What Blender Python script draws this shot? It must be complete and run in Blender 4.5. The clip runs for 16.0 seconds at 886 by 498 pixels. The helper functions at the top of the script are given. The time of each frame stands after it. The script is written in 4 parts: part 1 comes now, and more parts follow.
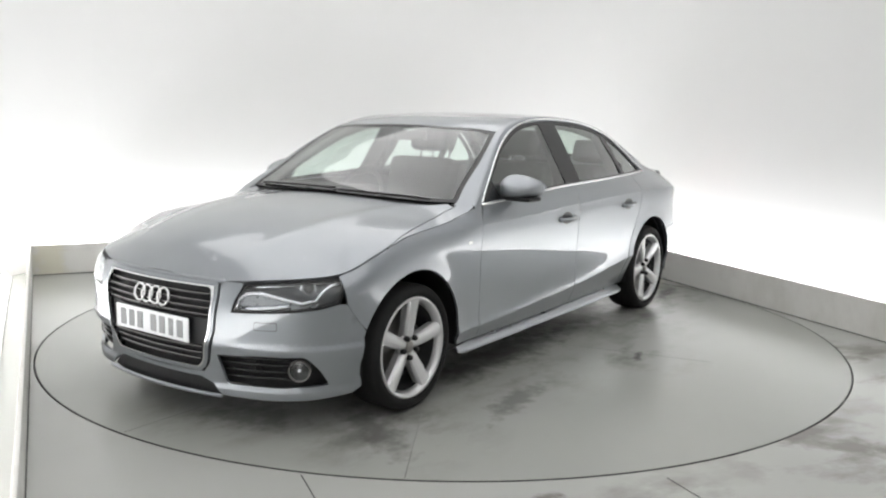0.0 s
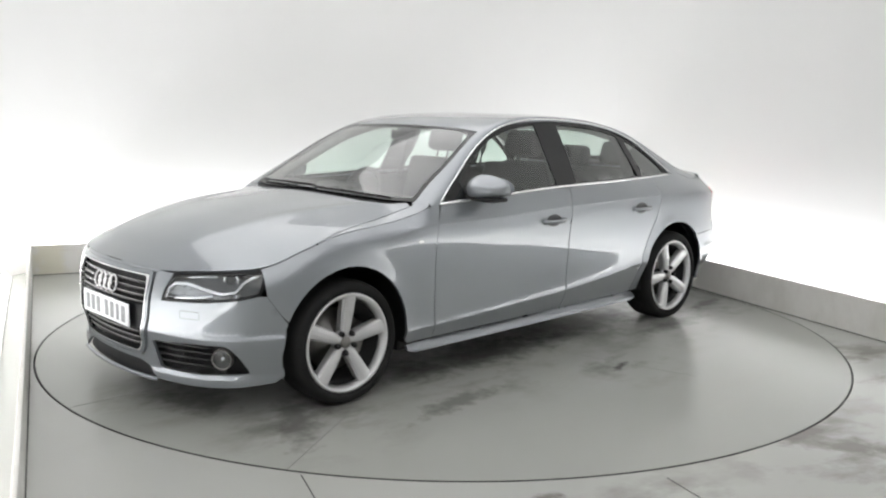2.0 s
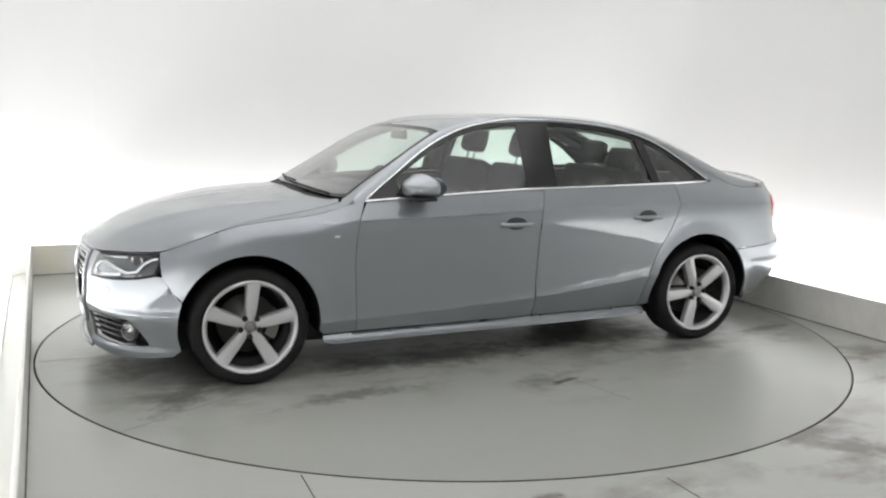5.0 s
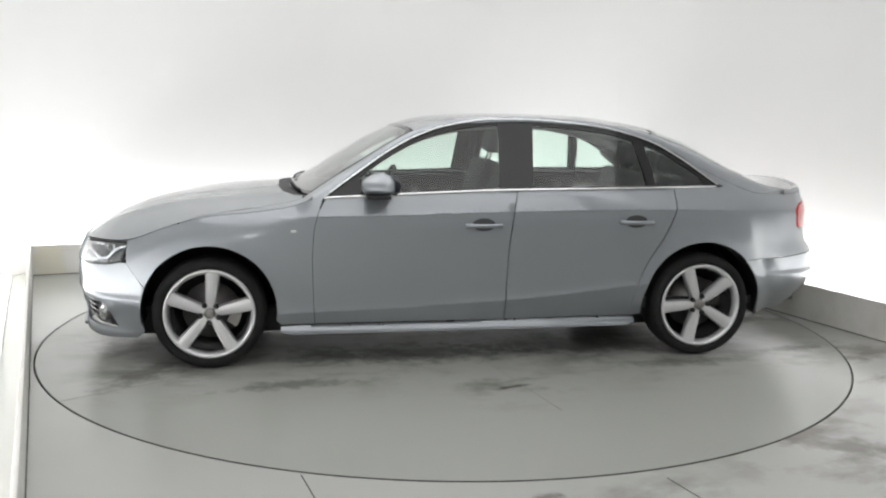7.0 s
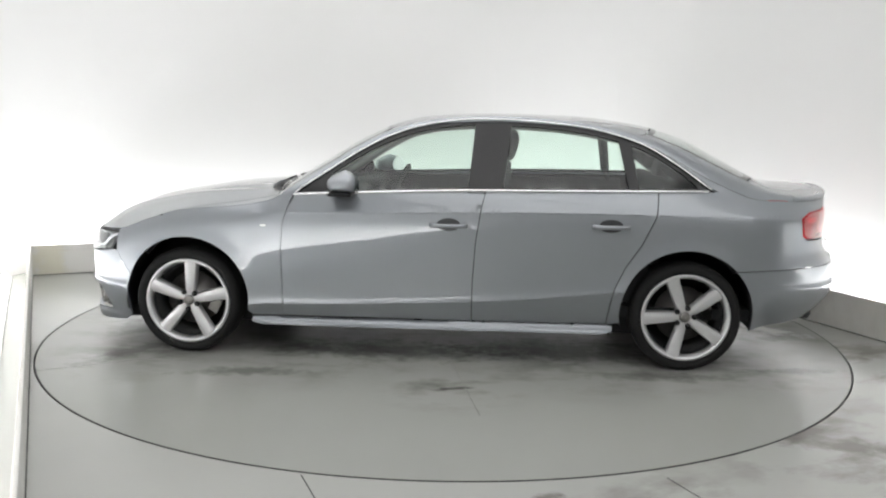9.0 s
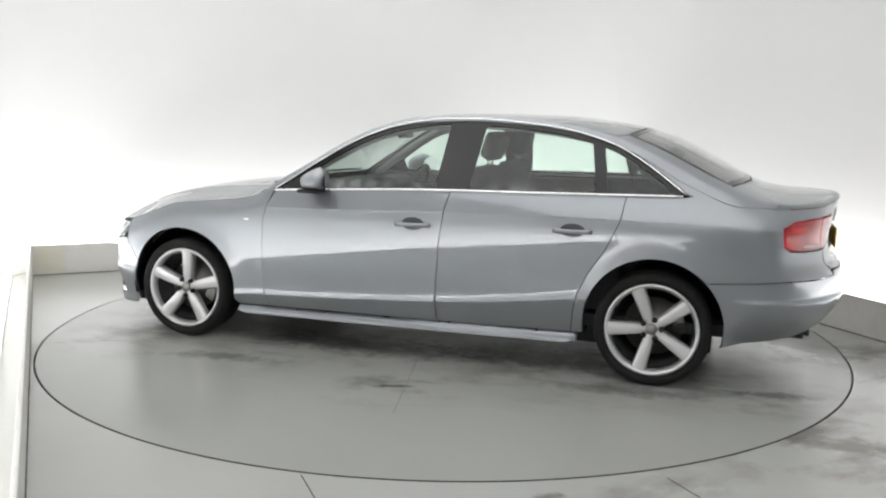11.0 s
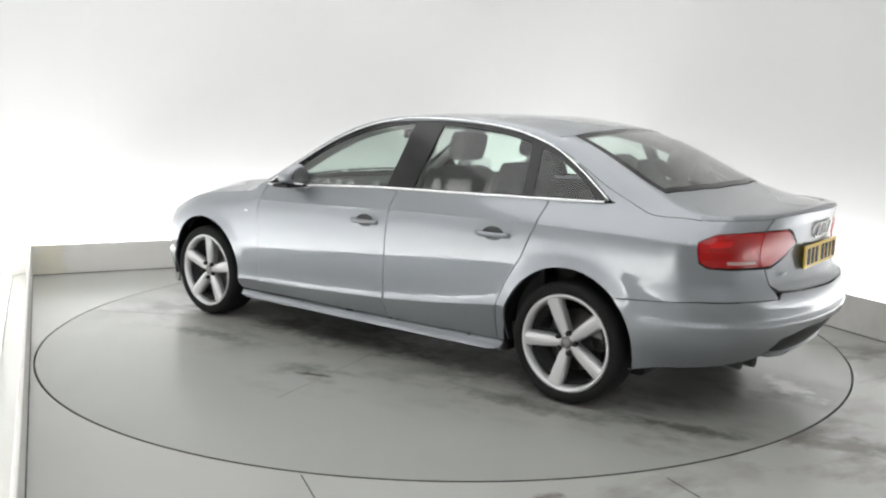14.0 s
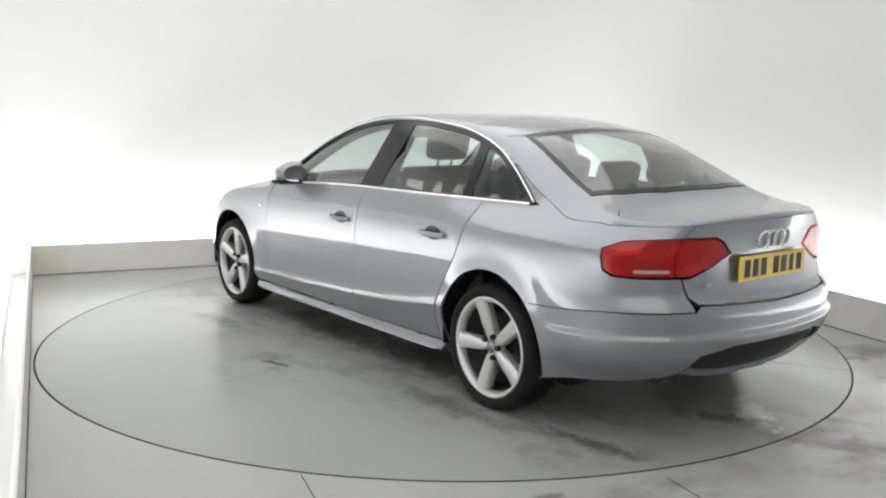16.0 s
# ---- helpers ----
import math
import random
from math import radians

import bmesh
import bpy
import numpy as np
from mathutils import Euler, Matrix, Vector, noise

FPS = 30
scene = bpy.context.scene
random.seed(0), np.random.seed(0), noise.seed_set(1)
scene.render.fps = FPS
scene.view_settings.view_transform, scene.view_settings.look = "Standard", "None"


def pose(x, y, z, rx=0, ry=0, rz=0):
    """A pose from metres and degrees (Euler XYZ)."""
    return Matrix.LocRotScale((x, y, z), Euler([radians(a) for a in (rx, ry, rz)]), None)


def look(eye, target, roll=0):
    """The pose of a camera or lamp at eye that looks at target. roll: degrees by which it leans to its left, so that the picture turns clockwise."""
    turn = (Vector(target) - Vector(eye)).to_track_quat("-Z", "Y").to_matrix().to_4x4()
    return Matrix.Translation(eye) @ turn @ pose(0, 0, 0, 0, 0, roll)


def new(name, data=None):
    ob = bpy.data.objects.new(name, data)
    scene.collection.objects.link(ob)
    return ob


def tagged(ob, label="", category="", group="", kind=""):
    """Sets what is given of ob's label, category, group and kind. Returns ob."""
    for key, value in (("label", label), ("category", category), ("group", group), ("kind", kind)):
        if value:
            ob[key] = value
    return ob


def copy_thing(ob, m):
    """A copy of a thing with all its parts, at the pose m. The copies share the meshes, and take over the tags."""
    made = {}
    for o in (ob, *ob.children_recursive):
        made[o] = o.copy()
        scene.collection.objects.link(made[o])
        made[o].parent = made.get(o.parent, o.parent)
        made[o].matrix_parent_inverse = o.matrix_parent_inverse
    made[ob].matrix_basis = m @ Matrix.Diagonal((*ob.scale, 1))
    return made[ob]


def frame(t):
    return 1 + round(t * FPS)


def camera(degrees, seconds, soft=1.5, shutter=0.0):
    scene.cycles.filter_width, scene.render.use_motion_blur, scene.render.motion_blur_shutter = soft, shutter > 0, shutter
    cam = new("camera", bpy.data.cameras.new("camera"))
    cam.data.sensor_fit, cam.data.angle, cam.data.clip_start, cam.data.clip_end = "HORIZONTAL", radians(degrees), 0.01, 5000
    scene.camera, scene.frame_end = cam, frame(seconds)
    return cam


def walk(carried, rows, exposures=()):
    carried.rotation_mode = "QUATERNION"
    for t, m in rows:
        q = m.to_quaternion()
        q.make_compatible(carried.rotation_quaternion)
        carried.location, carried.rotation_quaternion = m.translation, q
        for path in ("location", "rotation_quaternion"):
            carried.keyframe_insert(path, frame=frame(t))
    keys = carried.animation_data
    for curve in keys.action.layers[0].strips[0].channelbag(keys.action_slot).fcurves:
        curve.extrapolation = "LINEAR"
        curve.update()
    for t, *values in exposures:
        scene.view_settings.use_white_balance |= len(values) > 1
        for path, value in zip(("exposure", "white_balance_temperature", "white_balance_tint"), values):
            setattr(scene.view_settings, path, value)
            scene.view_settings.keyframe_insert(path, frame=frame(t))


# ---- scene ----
cam = camera(53.08, 16.0, soft=2.2)
EYE = (0.0, -5.7435, 1.4379)
walk(cam, [(t, look(EYE, (EYE[0] - 0.0025, EYE[1] + 0.98748, EYE[2] - 0.15754), 1.066)) for t in (0.0, 16.0)])

# The bay is a rectangle turned against the camera: bay(a, b) gives the place a along its back and b into it.
TURN = radians(24.5)
BAY = Matrix.Rotation(TURN, 4, "Z")


def bay(a, b, z=0.0):
    return BAY @ Vector((a, b, z))


# ---- light ----
world = bpy.data.worlds.new("studio")
scene.world = world
world.use_nodes = True
world.node_tree.nodes["Background"].inputs[0].default_value = (0.9, 0.95, 1.0, 1)
world.node_tree.nodes["Background"].inputs[1].default_value = 0.15


def area_lamp(name, eye, target, sx, sy, watts, colour=(0.975, 0.98, 1.0)):
    data = bpy.data.lights.new(name, "AREA")
    data.shape, data.size, data.size_y, data.energy, data.color = "RECTANGLE", sx, sy, watts, colour
    ob = new(name, data)
    ob.matrix_world = look(eye, target)
    return ob


# Tubes lie in the trough behind the kerbs and wash the foot of the walls.
TROUGH_WATTS, CEILING_WATTS, FILL_WATTS = 40, 28, 21
lamp = area_lamp("trough_lamp", (0, 0, 0), (0, 0, 1), 5.0, 0.10, TROUGH_WATTS)
lamp.matrix_world = BAY @ pose(0, 2.90, 0.12, 180 - 25)
lamp = area_lamp("trough_lamp", (0, 0, 0), (0, 0, 1), 8.0, 0.10, TROUGH_WATTS * 1.5)
lamp.matrix_world = BAY @ pose(2.66, -1.3, 0.12, 0, 0, -90) @ pose(0, 0, 0, 180 - 25)
lamp = area_lamp("trough_lamp", (0, 0, 0), (0, 0, 1), 8.0, 0.10, TROUGH_WATTS * 1.9)
lamp.matrix_world = BAY @ pose(-2.66, -1.3, 0.12, 0, 0, 90) @ pose(0, 0, 0, 180 - 25)
# Broad panels hang under the ceiling: over the turntable, and an added unseen fill over the entrance.
PANELS = ((-0.4, -0.2, 4.2, 5.6, CEILING_WATTS), (-0.9, -5.4, 3.6, 4.6, FILL_WATTS))
for a, b, wide, deep, watts in PANELS:
    lamp = area_lamp("unseen_ceiling_lamp", (0, 0, 1), (0, 0, 0), wide - 0.1, deep - 0.1, watts)
    lamp.matrix_world = BAY @ pose(a, b, 3.52)
scene.view_settings.exposure = 0.0

# ---- lines and surfaces of the saloon ----
def smooth_curve(*pts):
    """A smooth curve without overshoot through (x, y) pairs."""
    pts = sorted(pts)
    X, V = np.array([p[0] for p in pts], float), np.array([p[1] for p in pts], float)
    d = np.diff(V) / np.diff(X)
    m = np.zeros(len(X))
    m[0], m[-1] = d[0], d[-1]
    for i in range(1, len(X) - 1):
        if d[i - 1] * d[i] > 0:
            a, b = X[i] - X[i - 1], X[i + 1] - X[i]
            m[i] = 3 * (a + b) / ((2 * b + a) / d[i - 1] + (b + 2 * a) / d[i])

    def at(x):
        x = min(max(x, X[0]), X[-1])
        i = min(max(int(np.searchsorted(X, x)) - 1, 0), len(X) - 2)
        h = X[i + 1] - X[i]
        t = (x - X[i]) / h
        return ((2 * t**3 - 3 * t * t + 1) * V[i] + (t**3 - 2 * t * t + t) * h * m[i]
                + (3 * t * t - 2 * t**3) * V[i + 1] + (t**3 - t * t) * h * m[i + 1])
    return at


def ease(a, b, x):
    t = min(max((x - a) / (b - a), 0.0), 1.0)
    return t * t * (3 - 2 * t)


# Lines of the saloon, in metres: x forward from mid-wheelbase, y to its left, z up.
HALF, XF, XR = 0.905, 1.15, -1.45
AXLE, HUB, ARCH = 1.418, 0.322, 0.362
WHEEL_Z, WHEEL_R = 0.306, 0.306
crest = smooth_curve((2.235, 0.60), (2.19, 0.66), (2.16, 0.69), (2.115, 0.720), (1.98, 0.797), (1.81, 0.855), (1.62, 0.892), (1.44, 0.918), (1.18, 0.944),
                     (0.99, 0.962), (0.69, 1.130), (0.47, 1.260), (0.25, 1.353), (0.106, 1.385), (-0.33, 1.408), (-0.77, 1.402),
                     (-1.137, 1.364), (-1.433, 1.292), (-1.735, 1.142), (-1.96, 1.03), (-2.1, 1.008), (-2.24, 1.001), (-2.32, 0.999), (-2.44, 0.99))
window_top = smooth_curve((0.83, 0.915), (0.79, 0.945), (0.60, 1.076), (0.44, 1.182), (0.28, 1.266), (0.118, 1.323), (-0.043, 1.355), (-0.2, 1.371), (-0.364, 1.372),
                          (-0.525, 1.367), (-0.686, 1.354), (-0.85, 1.335), (-1.01, 1.30), (-1.174, 1.245), (-1.34, 1.152), (-1.476, 1.057), (-1.56, 0.995))
rail = smooth_curve((2.21, 0.645), (2.165, 0.66), (2.12, 0.672), (2.06, 0.685), (1.98, 0.694), (1.84, 0.708), (1.65, 0.775), (1.46, 0.83), (1.05, 0.876), (0.93, 0.905), (0.80, 0.985),
                    (0.60, 1.112), (0.44, 1.215), (0.28, 1.297), (0.118, 1.348), (-0.043, 1.377), (-0.364, 1.391), (-0.686, 1.376), (-1.01, 1.328),
                    (-1.174, 1.285), (-1.34, 1.22), (-1.56, 1.115), (-1.8, 1.02), (-2.0, 0.98), (-2.2, 0.965), (-2.4, 0.955))
belt = smooth_curve((0.83, 0.935), (0.265, 0.962), (-0.2, 0.980), (-0.68, 0.988), (-1.15, 0.994), (-1.6, 0.998), (-2.3, 0.96))
swell = smooth_curve((0.15, -0.036), (0.20, -0.027), (0.30, -0.014), (0.40, -0.006), (0.50, -0.001), (0.60, 0.001), (0.70, 0.002), (0.78, 0.002),
                     (0.846, 0.001), (0.858, -0.008), (0.92, -0.026), (0.97, -0.050), (1.05, -0.098), (1.2, -0.192), (1.38, -0.310), (1.45, -0.37))
crease = smooth_curve((1.2, 0.30), (0.97, 0.306), (-0.22, 0.360), (-1.0, 0.440), (-1.2, 0.468))
shoulder = smooth_curve((1.5, 0.826), (0.845, 0.836), (0.26, 0.848), (-0.37, 0.865), (-1.0, 0.875), (-1.62, 0.872), (-2.2, 0.85))
taper = smooth_curve((1.2, 0.03), (0.8, 0.015), (0.3, 0.0), (-0.6, 0.0), (-1.1, 0.03), (-1.52, 0.085), (-2.0, 0.14), (-2.4, 0.16))
nose_x = smooth_curve((0.13, 2.175), (0.16, 2.206), (0.19, 2.208), (0.215, 2.198), (0.32, 2.208), (0.40, 2.228), (0.45, 2.226), (0.55, 2.222), (0.64, 2.198), (0.70, 2.165))
tail_x = smooth_curve((0.22, -2.22), (0.30, -2.31), (0.40, -2.392), (0.485, -2.42), (0.505, -2.404), (0.58, -2.402), (0.62, -2.388), (0.66, -2.345), (0.80, -2.32), (0.92, -2.335), (0.97, -2.355), (1.0, -2.365))


def corner_table(length, power):
    """Arc length along a rounded plan corner, with the share of its length and of its width."""
    t0 = np.linspace(0, 0.85, 200)
    w1 = np.linspace(math.sqrt(1 - 0.85**power), 0, 200)[1:]
    t = np.concatenate([t0, (1 - w1**2) ** (1 / power)])
    w = np.sqrt(np.maximum(1 - t**power, 0))
    s = np.concatenate([[0], np.cumsum(np.hypot(np.diff(t) * length, np.diff(w) * HALF))])
    return s, t, w


FRONT, REAR = corner_table(1.06, 5.2), corner_table(0.90, 4.2)
U_FRONT, U_REAR = XF + FRONT[0][-1], XR - REAR[0][-1]


def half_width(x, z):
    lift = (shoulder(x) - 0.852) * ease(0.6, 0.8, z) * (1 - ease(0.9, 0.97, z))
    y = HALF + swell(z - lift) - taper(x) * ease(0.85, 1.02, z)
    y += 0.005 * math.tanh((z - shoulder(x)) / 0.003) * math.exp(-((z - shoulder(x)) / 0.034) ** 2) * ease(1.05, 0.8, x) * ease(-2.05, -1.8, x)
    mid = ease(1.22, 1.07, abs(x))
    if mid > 0:
        low = crease(x)
        if z < low:
            y += mid * (0.013 - 0.30 * (low - max(z, 0.230)))
        else:
            y += mid * 0.013 * math.exp(-(z - low) / 0.035)
        if z < 0.230:
            y += mid * (0.30 * (low - 0.230) * 0.50 + 0.016) * min((0.230 - z) / 0.030, 1.0)
    if x > 1.55:
        y += ease(1.55, 1.75, x) * (0.015 * ease(0.412, 0.388, z) - 0.010 * ease(0.36, 0.26, z) + 0.004 * ease(0.218, 0.195, z))
    if x < -1.75:
        y += ease(-1.75, -1.9, x) * (0.009 * ease(0.508, 0.484, z) - 0.075 * ease(0.44, 0.23, z))
    top = rail(x)
    if x > 0.85 and z > top - 0.1:
        y -= 0.045 * ((z - top + 0.1) / 0.1) ** 2 * ease(0.85, 1.0, x)
    for ax in (AXLE, -AXLE):
        r = math.hypot(x - ax, z - HUB)
        y += 0.009 * math.exp(-((r - ARCH) / 0.042) ** 2) if z > 0.2 else 0
    return y


def side(u, z):
    """A point of the body's side, by the way u along its plan outline and the height."""
    if u > XF:
        s = min(u - XF, FRONT[0][-1])
        t, w = np.interp(s, FRONT[0], FRONT[1]), np.interp(s, FRONT[0], FRONT[2])
        x = XF + (nose_x(z) - XF) * t
        return Vector((x, half_width(x, z) * w, z))
    if u < XR:
        s = min(XR - u, REAR[0][-1])
        t, w = np.interp(s, REAR[0], REAR[1]), np.interp(s, REAR[0], REAR[2])
        x = XR + (tail_x(z) - XR) * t
        return Vector((x, half_width(x, z) * w, z))
    return Vector((u, half_width(u, z), z))


def along(x, z):
    """The way along the plan outline at which the side reaches x."""
    if x > XF:
        return XF + float(np.interp((x - XF) / (nose_x(z) - XF), FRONT[1], FRONT[0]))
    if x < XR:
        return XR - float(np.interp((x - XR) / (tail_x(z) - XR), REAR[1], REAR[0]))
    return x


def across(y, z, front=True):
    """The way along the plan outline at which the nose or tail has the half width y."""
    tab, x = (FRONT, 2.15) if front else (REAR, -2.3)
    w = min(max(y / half_width(x, z), 0), 1)
    s = float(np.interp(w, tab[2][::-1], tab[0][::-1]))
    return XF + s if front else XR - s


def rim(x):
    """How far the rounded edge between flank and roof reaches down and in."""
    e = ease(-1.1, -1.55, x) * (1 - ease(-1.75, -1.98, x))
    return 0.026 + 0.035 * e, 0.037 + 0.045 * e


def rail_y(x):
    return side(along(x, rail(x)), rail(x)).y


def top(x, y):
    """A point of the bonnet, glass, roof or boot."""
    yr = max(rail_y(x), 0.05)
    c, r = crest(x), rail(x)
    return Vector((x, y, c - (c - r) * min(abs(y) / yr, 1.15) ** 2.4))

# ---- materials ----
def material(name, colour, rough=0.5, metal=0.0, coat=0.0, vary=0.06, scale=6.0, grain=0.0, grain_scale=200.0, spec=0.5, emit=0.0):
    """A surface with two scales of variation in colour and gloss, and a fine grain."""
    m = bpy.data.materials.new(name)
    m.use_nodes = True
    nt = m.node_tree
    b = nt.nodes["Principled BSDF"]
    b.inputs["Roughness"].default_value, b.inputs["Metallic"].default_value = rough, metal
    b.inputs["Coat Weight"].default_value, b.inputs["Coat Roughness"].default_value = coat, 0.04
    b.inputs["Specular IOR Level"].default_value = spec
    co = nt.nodes.new("ShaderNodeTexCoord")
    n1, n2 = nt.nodes.new("ShaderNodeTexNoise"), nt.nodes.new("ShaderNodeTexNoise")
    n1.inputs["Scale"].default_value, n1.inputs["Detail"].default_value = scale, 6
    n2.inputs["Scale"].default_value, n2.inputs["Detail"].default_value = grain_scale, 2
    for n in (n1, n2):
        nt.links.new(co.outputs["Object"], n.inputs["Vector"])
    mix = nt.nodes.new("ShaderNodeMixRGB")
    mix.inputs["Color1"].default_value = (*[c * (1 - vary) for c in colour], 1)
    mix.inputs["Color2"].default_value = (*[min(c * (1 + vary), 1) for c in colour], 1)
    nt.links.new(n1.outputs["Fac"], mix.inputs["Fac"])
    nt.links.new(mix.outputs[0], b.inputs["Base Color"])
    ro = nt.nodes.new("ShaderNodeMapRange")
    ro.inputs["To Min"].default_value, ro.inputs["To Max"].default_value = max(rough * 0.85, 0.01), min(rough * 1.15, 1)
    nt.links.new(n1.outputs["Fac"], ro.inputs["Value"])
    nt.links.new(ro.outputs[0], b.inputs["Roughness"])
    if grain:
        bump = nt.nodes.new("ShaderNodeBump")
        bump.inputs["Strength"].default_value, bump.inputs["Distance"].default_value = grain, 0.002
        nt.links.new(n2.outputs["Fac"], bump.inputs["Height"])
        nt.links.new(bump.outputs[0], b.inputs["Normal"])
    if emit:
        b.inputs["Emission Color"].default_value = (*colour, 1)
        b.inputs["Emission Strength"].default_value = emit
    return m


def glass_material(name, colour, rough=0.0):
    """Thin tinted glass: straight-through light with a mirror gloss that grows at a slant."""
    m = bpy.data.materials.new(name)
    m.use_nodes = True
    nt = m.node_tree
    nt.nodes.clear()
    out = nt.nodes.new("ShaderNodeOutputMaterial")
    clear, gloss, mix, lw = (nt.nodes.new("ShaderNode" + k) for k in ("BsdfTransparent", "BsdfGlossy", "MixShader", "LayerWeight"))
    power, share = nt.nodes.new("ShaderNodeMath"), nt.nodes.new("ShaderNodeMath")
    power.operation, power.inputs[1].default_value = "POWER", 2.7
    share.operation, share.inputs[1].default_value, share.inputs[2].default_value = "MULTIPLY_ADD", 0.88, 0.055
    clear.inputs[0].default_value = (*colour, 1)
    gloss.inputs[0].default_value, gloss.inputs[1].default_value = (1, 1, 1, 1), rough
    nt.links.new(lw.outputs["Facing"], power.inputs[0])
    nt.links.new(power.outputs[0], share.inputs[0])
    nt.links.new(share.outputs[0], mix.inputs[0])
    nt.links.new(clear.outputs[0], mix.inputs[1])
    nt.links.new(gloss.outputs[0], mix.inputs[2])
    nt.links.new(mix.outputs[0], out.inputs[0])
    return m


def floor_material(name, base, stain_shade, amount, wet_shade=None, seed=0.0, marks=()):
    """Painted concrete floor, worn and stained; takes the seats and reach of damp or dirty patches, and of painted
    shade.
    """
    m = material(name, base, 0.24, vary=0.05, scale=1.2, grain=0.12, grain_scale=90)
    nt = m.node_tree
    b = nt.nodes["Principled BSDF"]
    old = b.inputs["Base Color"].links[0].from_socket
    co = nt.nodes.new("ShaderNodeTexCoord")
    shift = nt.nodes.new("ShaderNodeMapping")
    shift.inputs["Location"].default_value = (seed, seed * 1.7, 0)
    shift.inputs["Scale"].default_value = (1, 1.6, 1)
    nt.links.new(co.outputs["Object"], shift.inputs[0])
    n = nt.nodes.new("ShaderNodeTexNoise")
    n.inputs["Scale"].default_value, n.inputs["Detail"].default_value, n.inputs["Roughness"].default_value = 2.2, 8, 0.62
    nt.links.new(shift.outputs[0], n.inputs[0])
    ramp = nt.nodes.new("ShaderNodeValToRGB")
    ramp.color_ramp.elements[0].position, ramp.color_ramp.elements[1].position = 0.47, 0.66
    nt.links.new(n.outputs["Fac"], ramp.inputs[0])
    fac = ramp.outputs[0]
    if wet_shade:
        total = None
        for seat, radius in wet_shade:
            near = nt.nodes.new("ShaderNodeVectorMath")
            near.operation = "DISTANCE"
            near.inputs[1].default_value = (*seat, 0)
            nt.links.new(co.outputs["Object"], near.inputs[0])
            reach = nt.nodes.new("ShaderNodeMapRange")
            reach.inputs["From Min"].default_value, reach.inputs["From Max"].default_value = radius, radius * 0.25
            nt.links.new(near.outputs["Value"], reach.inputs["Value"])
            if total:
                most = nt.nodes.new("ShaderNodeMath")
                most.operation = "MAXIMUM"
                nt.links.new(total, most.inputs[0])
                nt.links.new(reach.outputs[0], most.inputs[1])
                total = most.outputs[0]
            else:
                total = reach.outputs[0]
        mul = nt.nodes.new("ShaderNodeMath")
        mul.operation = "MULTIPLY"
        nt.links.new(fac, mul.inputs[0])
        nt.links.new(total, mul.inputs[1])
        fac = mul.outputs[0]
    k = nt.nodes.new("ShaderNodeMath")
    k.operation = "MULTIPLY"
    k.inputs[1].default_value = amount
    nt.links.new(fac, k.inputs[0])
    mix = nt.nodes.new("ShaderNodeMixRGB")
    mix.inputs["Color2"].default_value = (*stain_shade, 1)
    nt.links.new(k.outputs[0], mix.inputs["Fac"])
    nt.links.new(old, mix.inputs["Color1"])
    last = mix.outputs[0]
    rag = nt.nodes.new("ShaderNodeTexNoise")
    rag.inputs["Scale"].default_value, rag.inputs["Detail"].default_value, rag.inputs["Roughness"].default_value = 9.0, 7, 0.65
    nt.links.new(co.outputs["Object"], rag.inputs[0])
    for (x, y), (length, width), turn, colour, strength in marks:
        mp = nt.nodes.new("ShaderNodeMapping")
        mp.vector_type = "TEXTURE"
        mp.inputs["Location"].default_value = (x, y, 0)
        mp.inputs["Rotation"].default_value = (0, 0, radians(turn))
        mp.inputs["Scale"].default_value = (length, width, 1)
        nt.links.new(co.outputs["Object"], mp.inputs[0])
        far = nt.nodes.new("ShaderNodeVectorMath")
        far.operation = "LENGTH"
        nt.links.new(mp.outputs[0], far.inputs[0])
        add = nt.nodes.new("ShaderNodeMath")
        add.operation, add.inputs[1].default_value = "MULTIPLY_ADD", 2.6
        nt.links.new(rag.outputs["Fac"], add.inputs[0])
        nt.links.new(far.outputs["Value"], add.inputs[2])
        edge = nt.nodes.new("ShaderNodeMapRange")
        edge.inputs["From Min"].default_value, edge.inputs["From Max"].default_value = 2.25, 1.6
        edge.inputs["To Max"].default_value = strength
        nt.links.new(add.outputs[0], edge.inputs["Value"])
        over = nt.nodes.new("ShaderNodeMixRGB")
        over.inputs["Color2"].default_value = (*colour, 1)
        nt.links.new(edge.outputs[0], over.inputs["Fac"])
        nt.links.new(last, over.inputs["Color1"])
        last = over.outputs[0]
    nt.links.new(last, b.inputs["Base Color"])
    return m


# The pale tone puts the gleam of a wet patch into the colour.
DIRT_SHADE, PALE_GLEAM = (0.11, 0.105, 0.10), (0.75, 0.75, 0.73)
PAINT = material("silver_paint", (0.262, 0.281, 0.307), 0.40, metal=0.68, coat=1.0, vary=0.03, scale=3, grain=0.03, grain_scale=900)
PAINT.node_tree.nodes["Principled BSDF"].inputs["Coat IOR"].default_value = 1.85
PAINT.node_tree.nodes["Principled BSDF"].inputs["Coat Roughness"].default_value = 0.02
BLACK = material("black_plastic", (0.010, 0.010, 0.011), 0.5, vary=0.3, grain=0.1, spec=0.35)
GLOSSBLACK = material("gloss_black_trim", (0.010, 0.010, 0.011), 0.12, vary=0.2)
RUBBER = material("tyre_rubber", (0.013, 0.013, 0.013), 0.8, vary=0.3, scale=14, grain=0.2, spec=0.25)
CHROME = material("chrome", (0.85, 0.86, 0.87), 0.10, metal=1.0, vary=0.02)
BRIGHT = material("bright_emblem", (0.88, 0.88, 0.88), 0.22, metal=0.6, vary=0.03)
ALLOY = material("alloy", (0.64, 0.64, 0.65), 0.34, metal=0.55, coat=0.4, vary=0.05, scale=10)
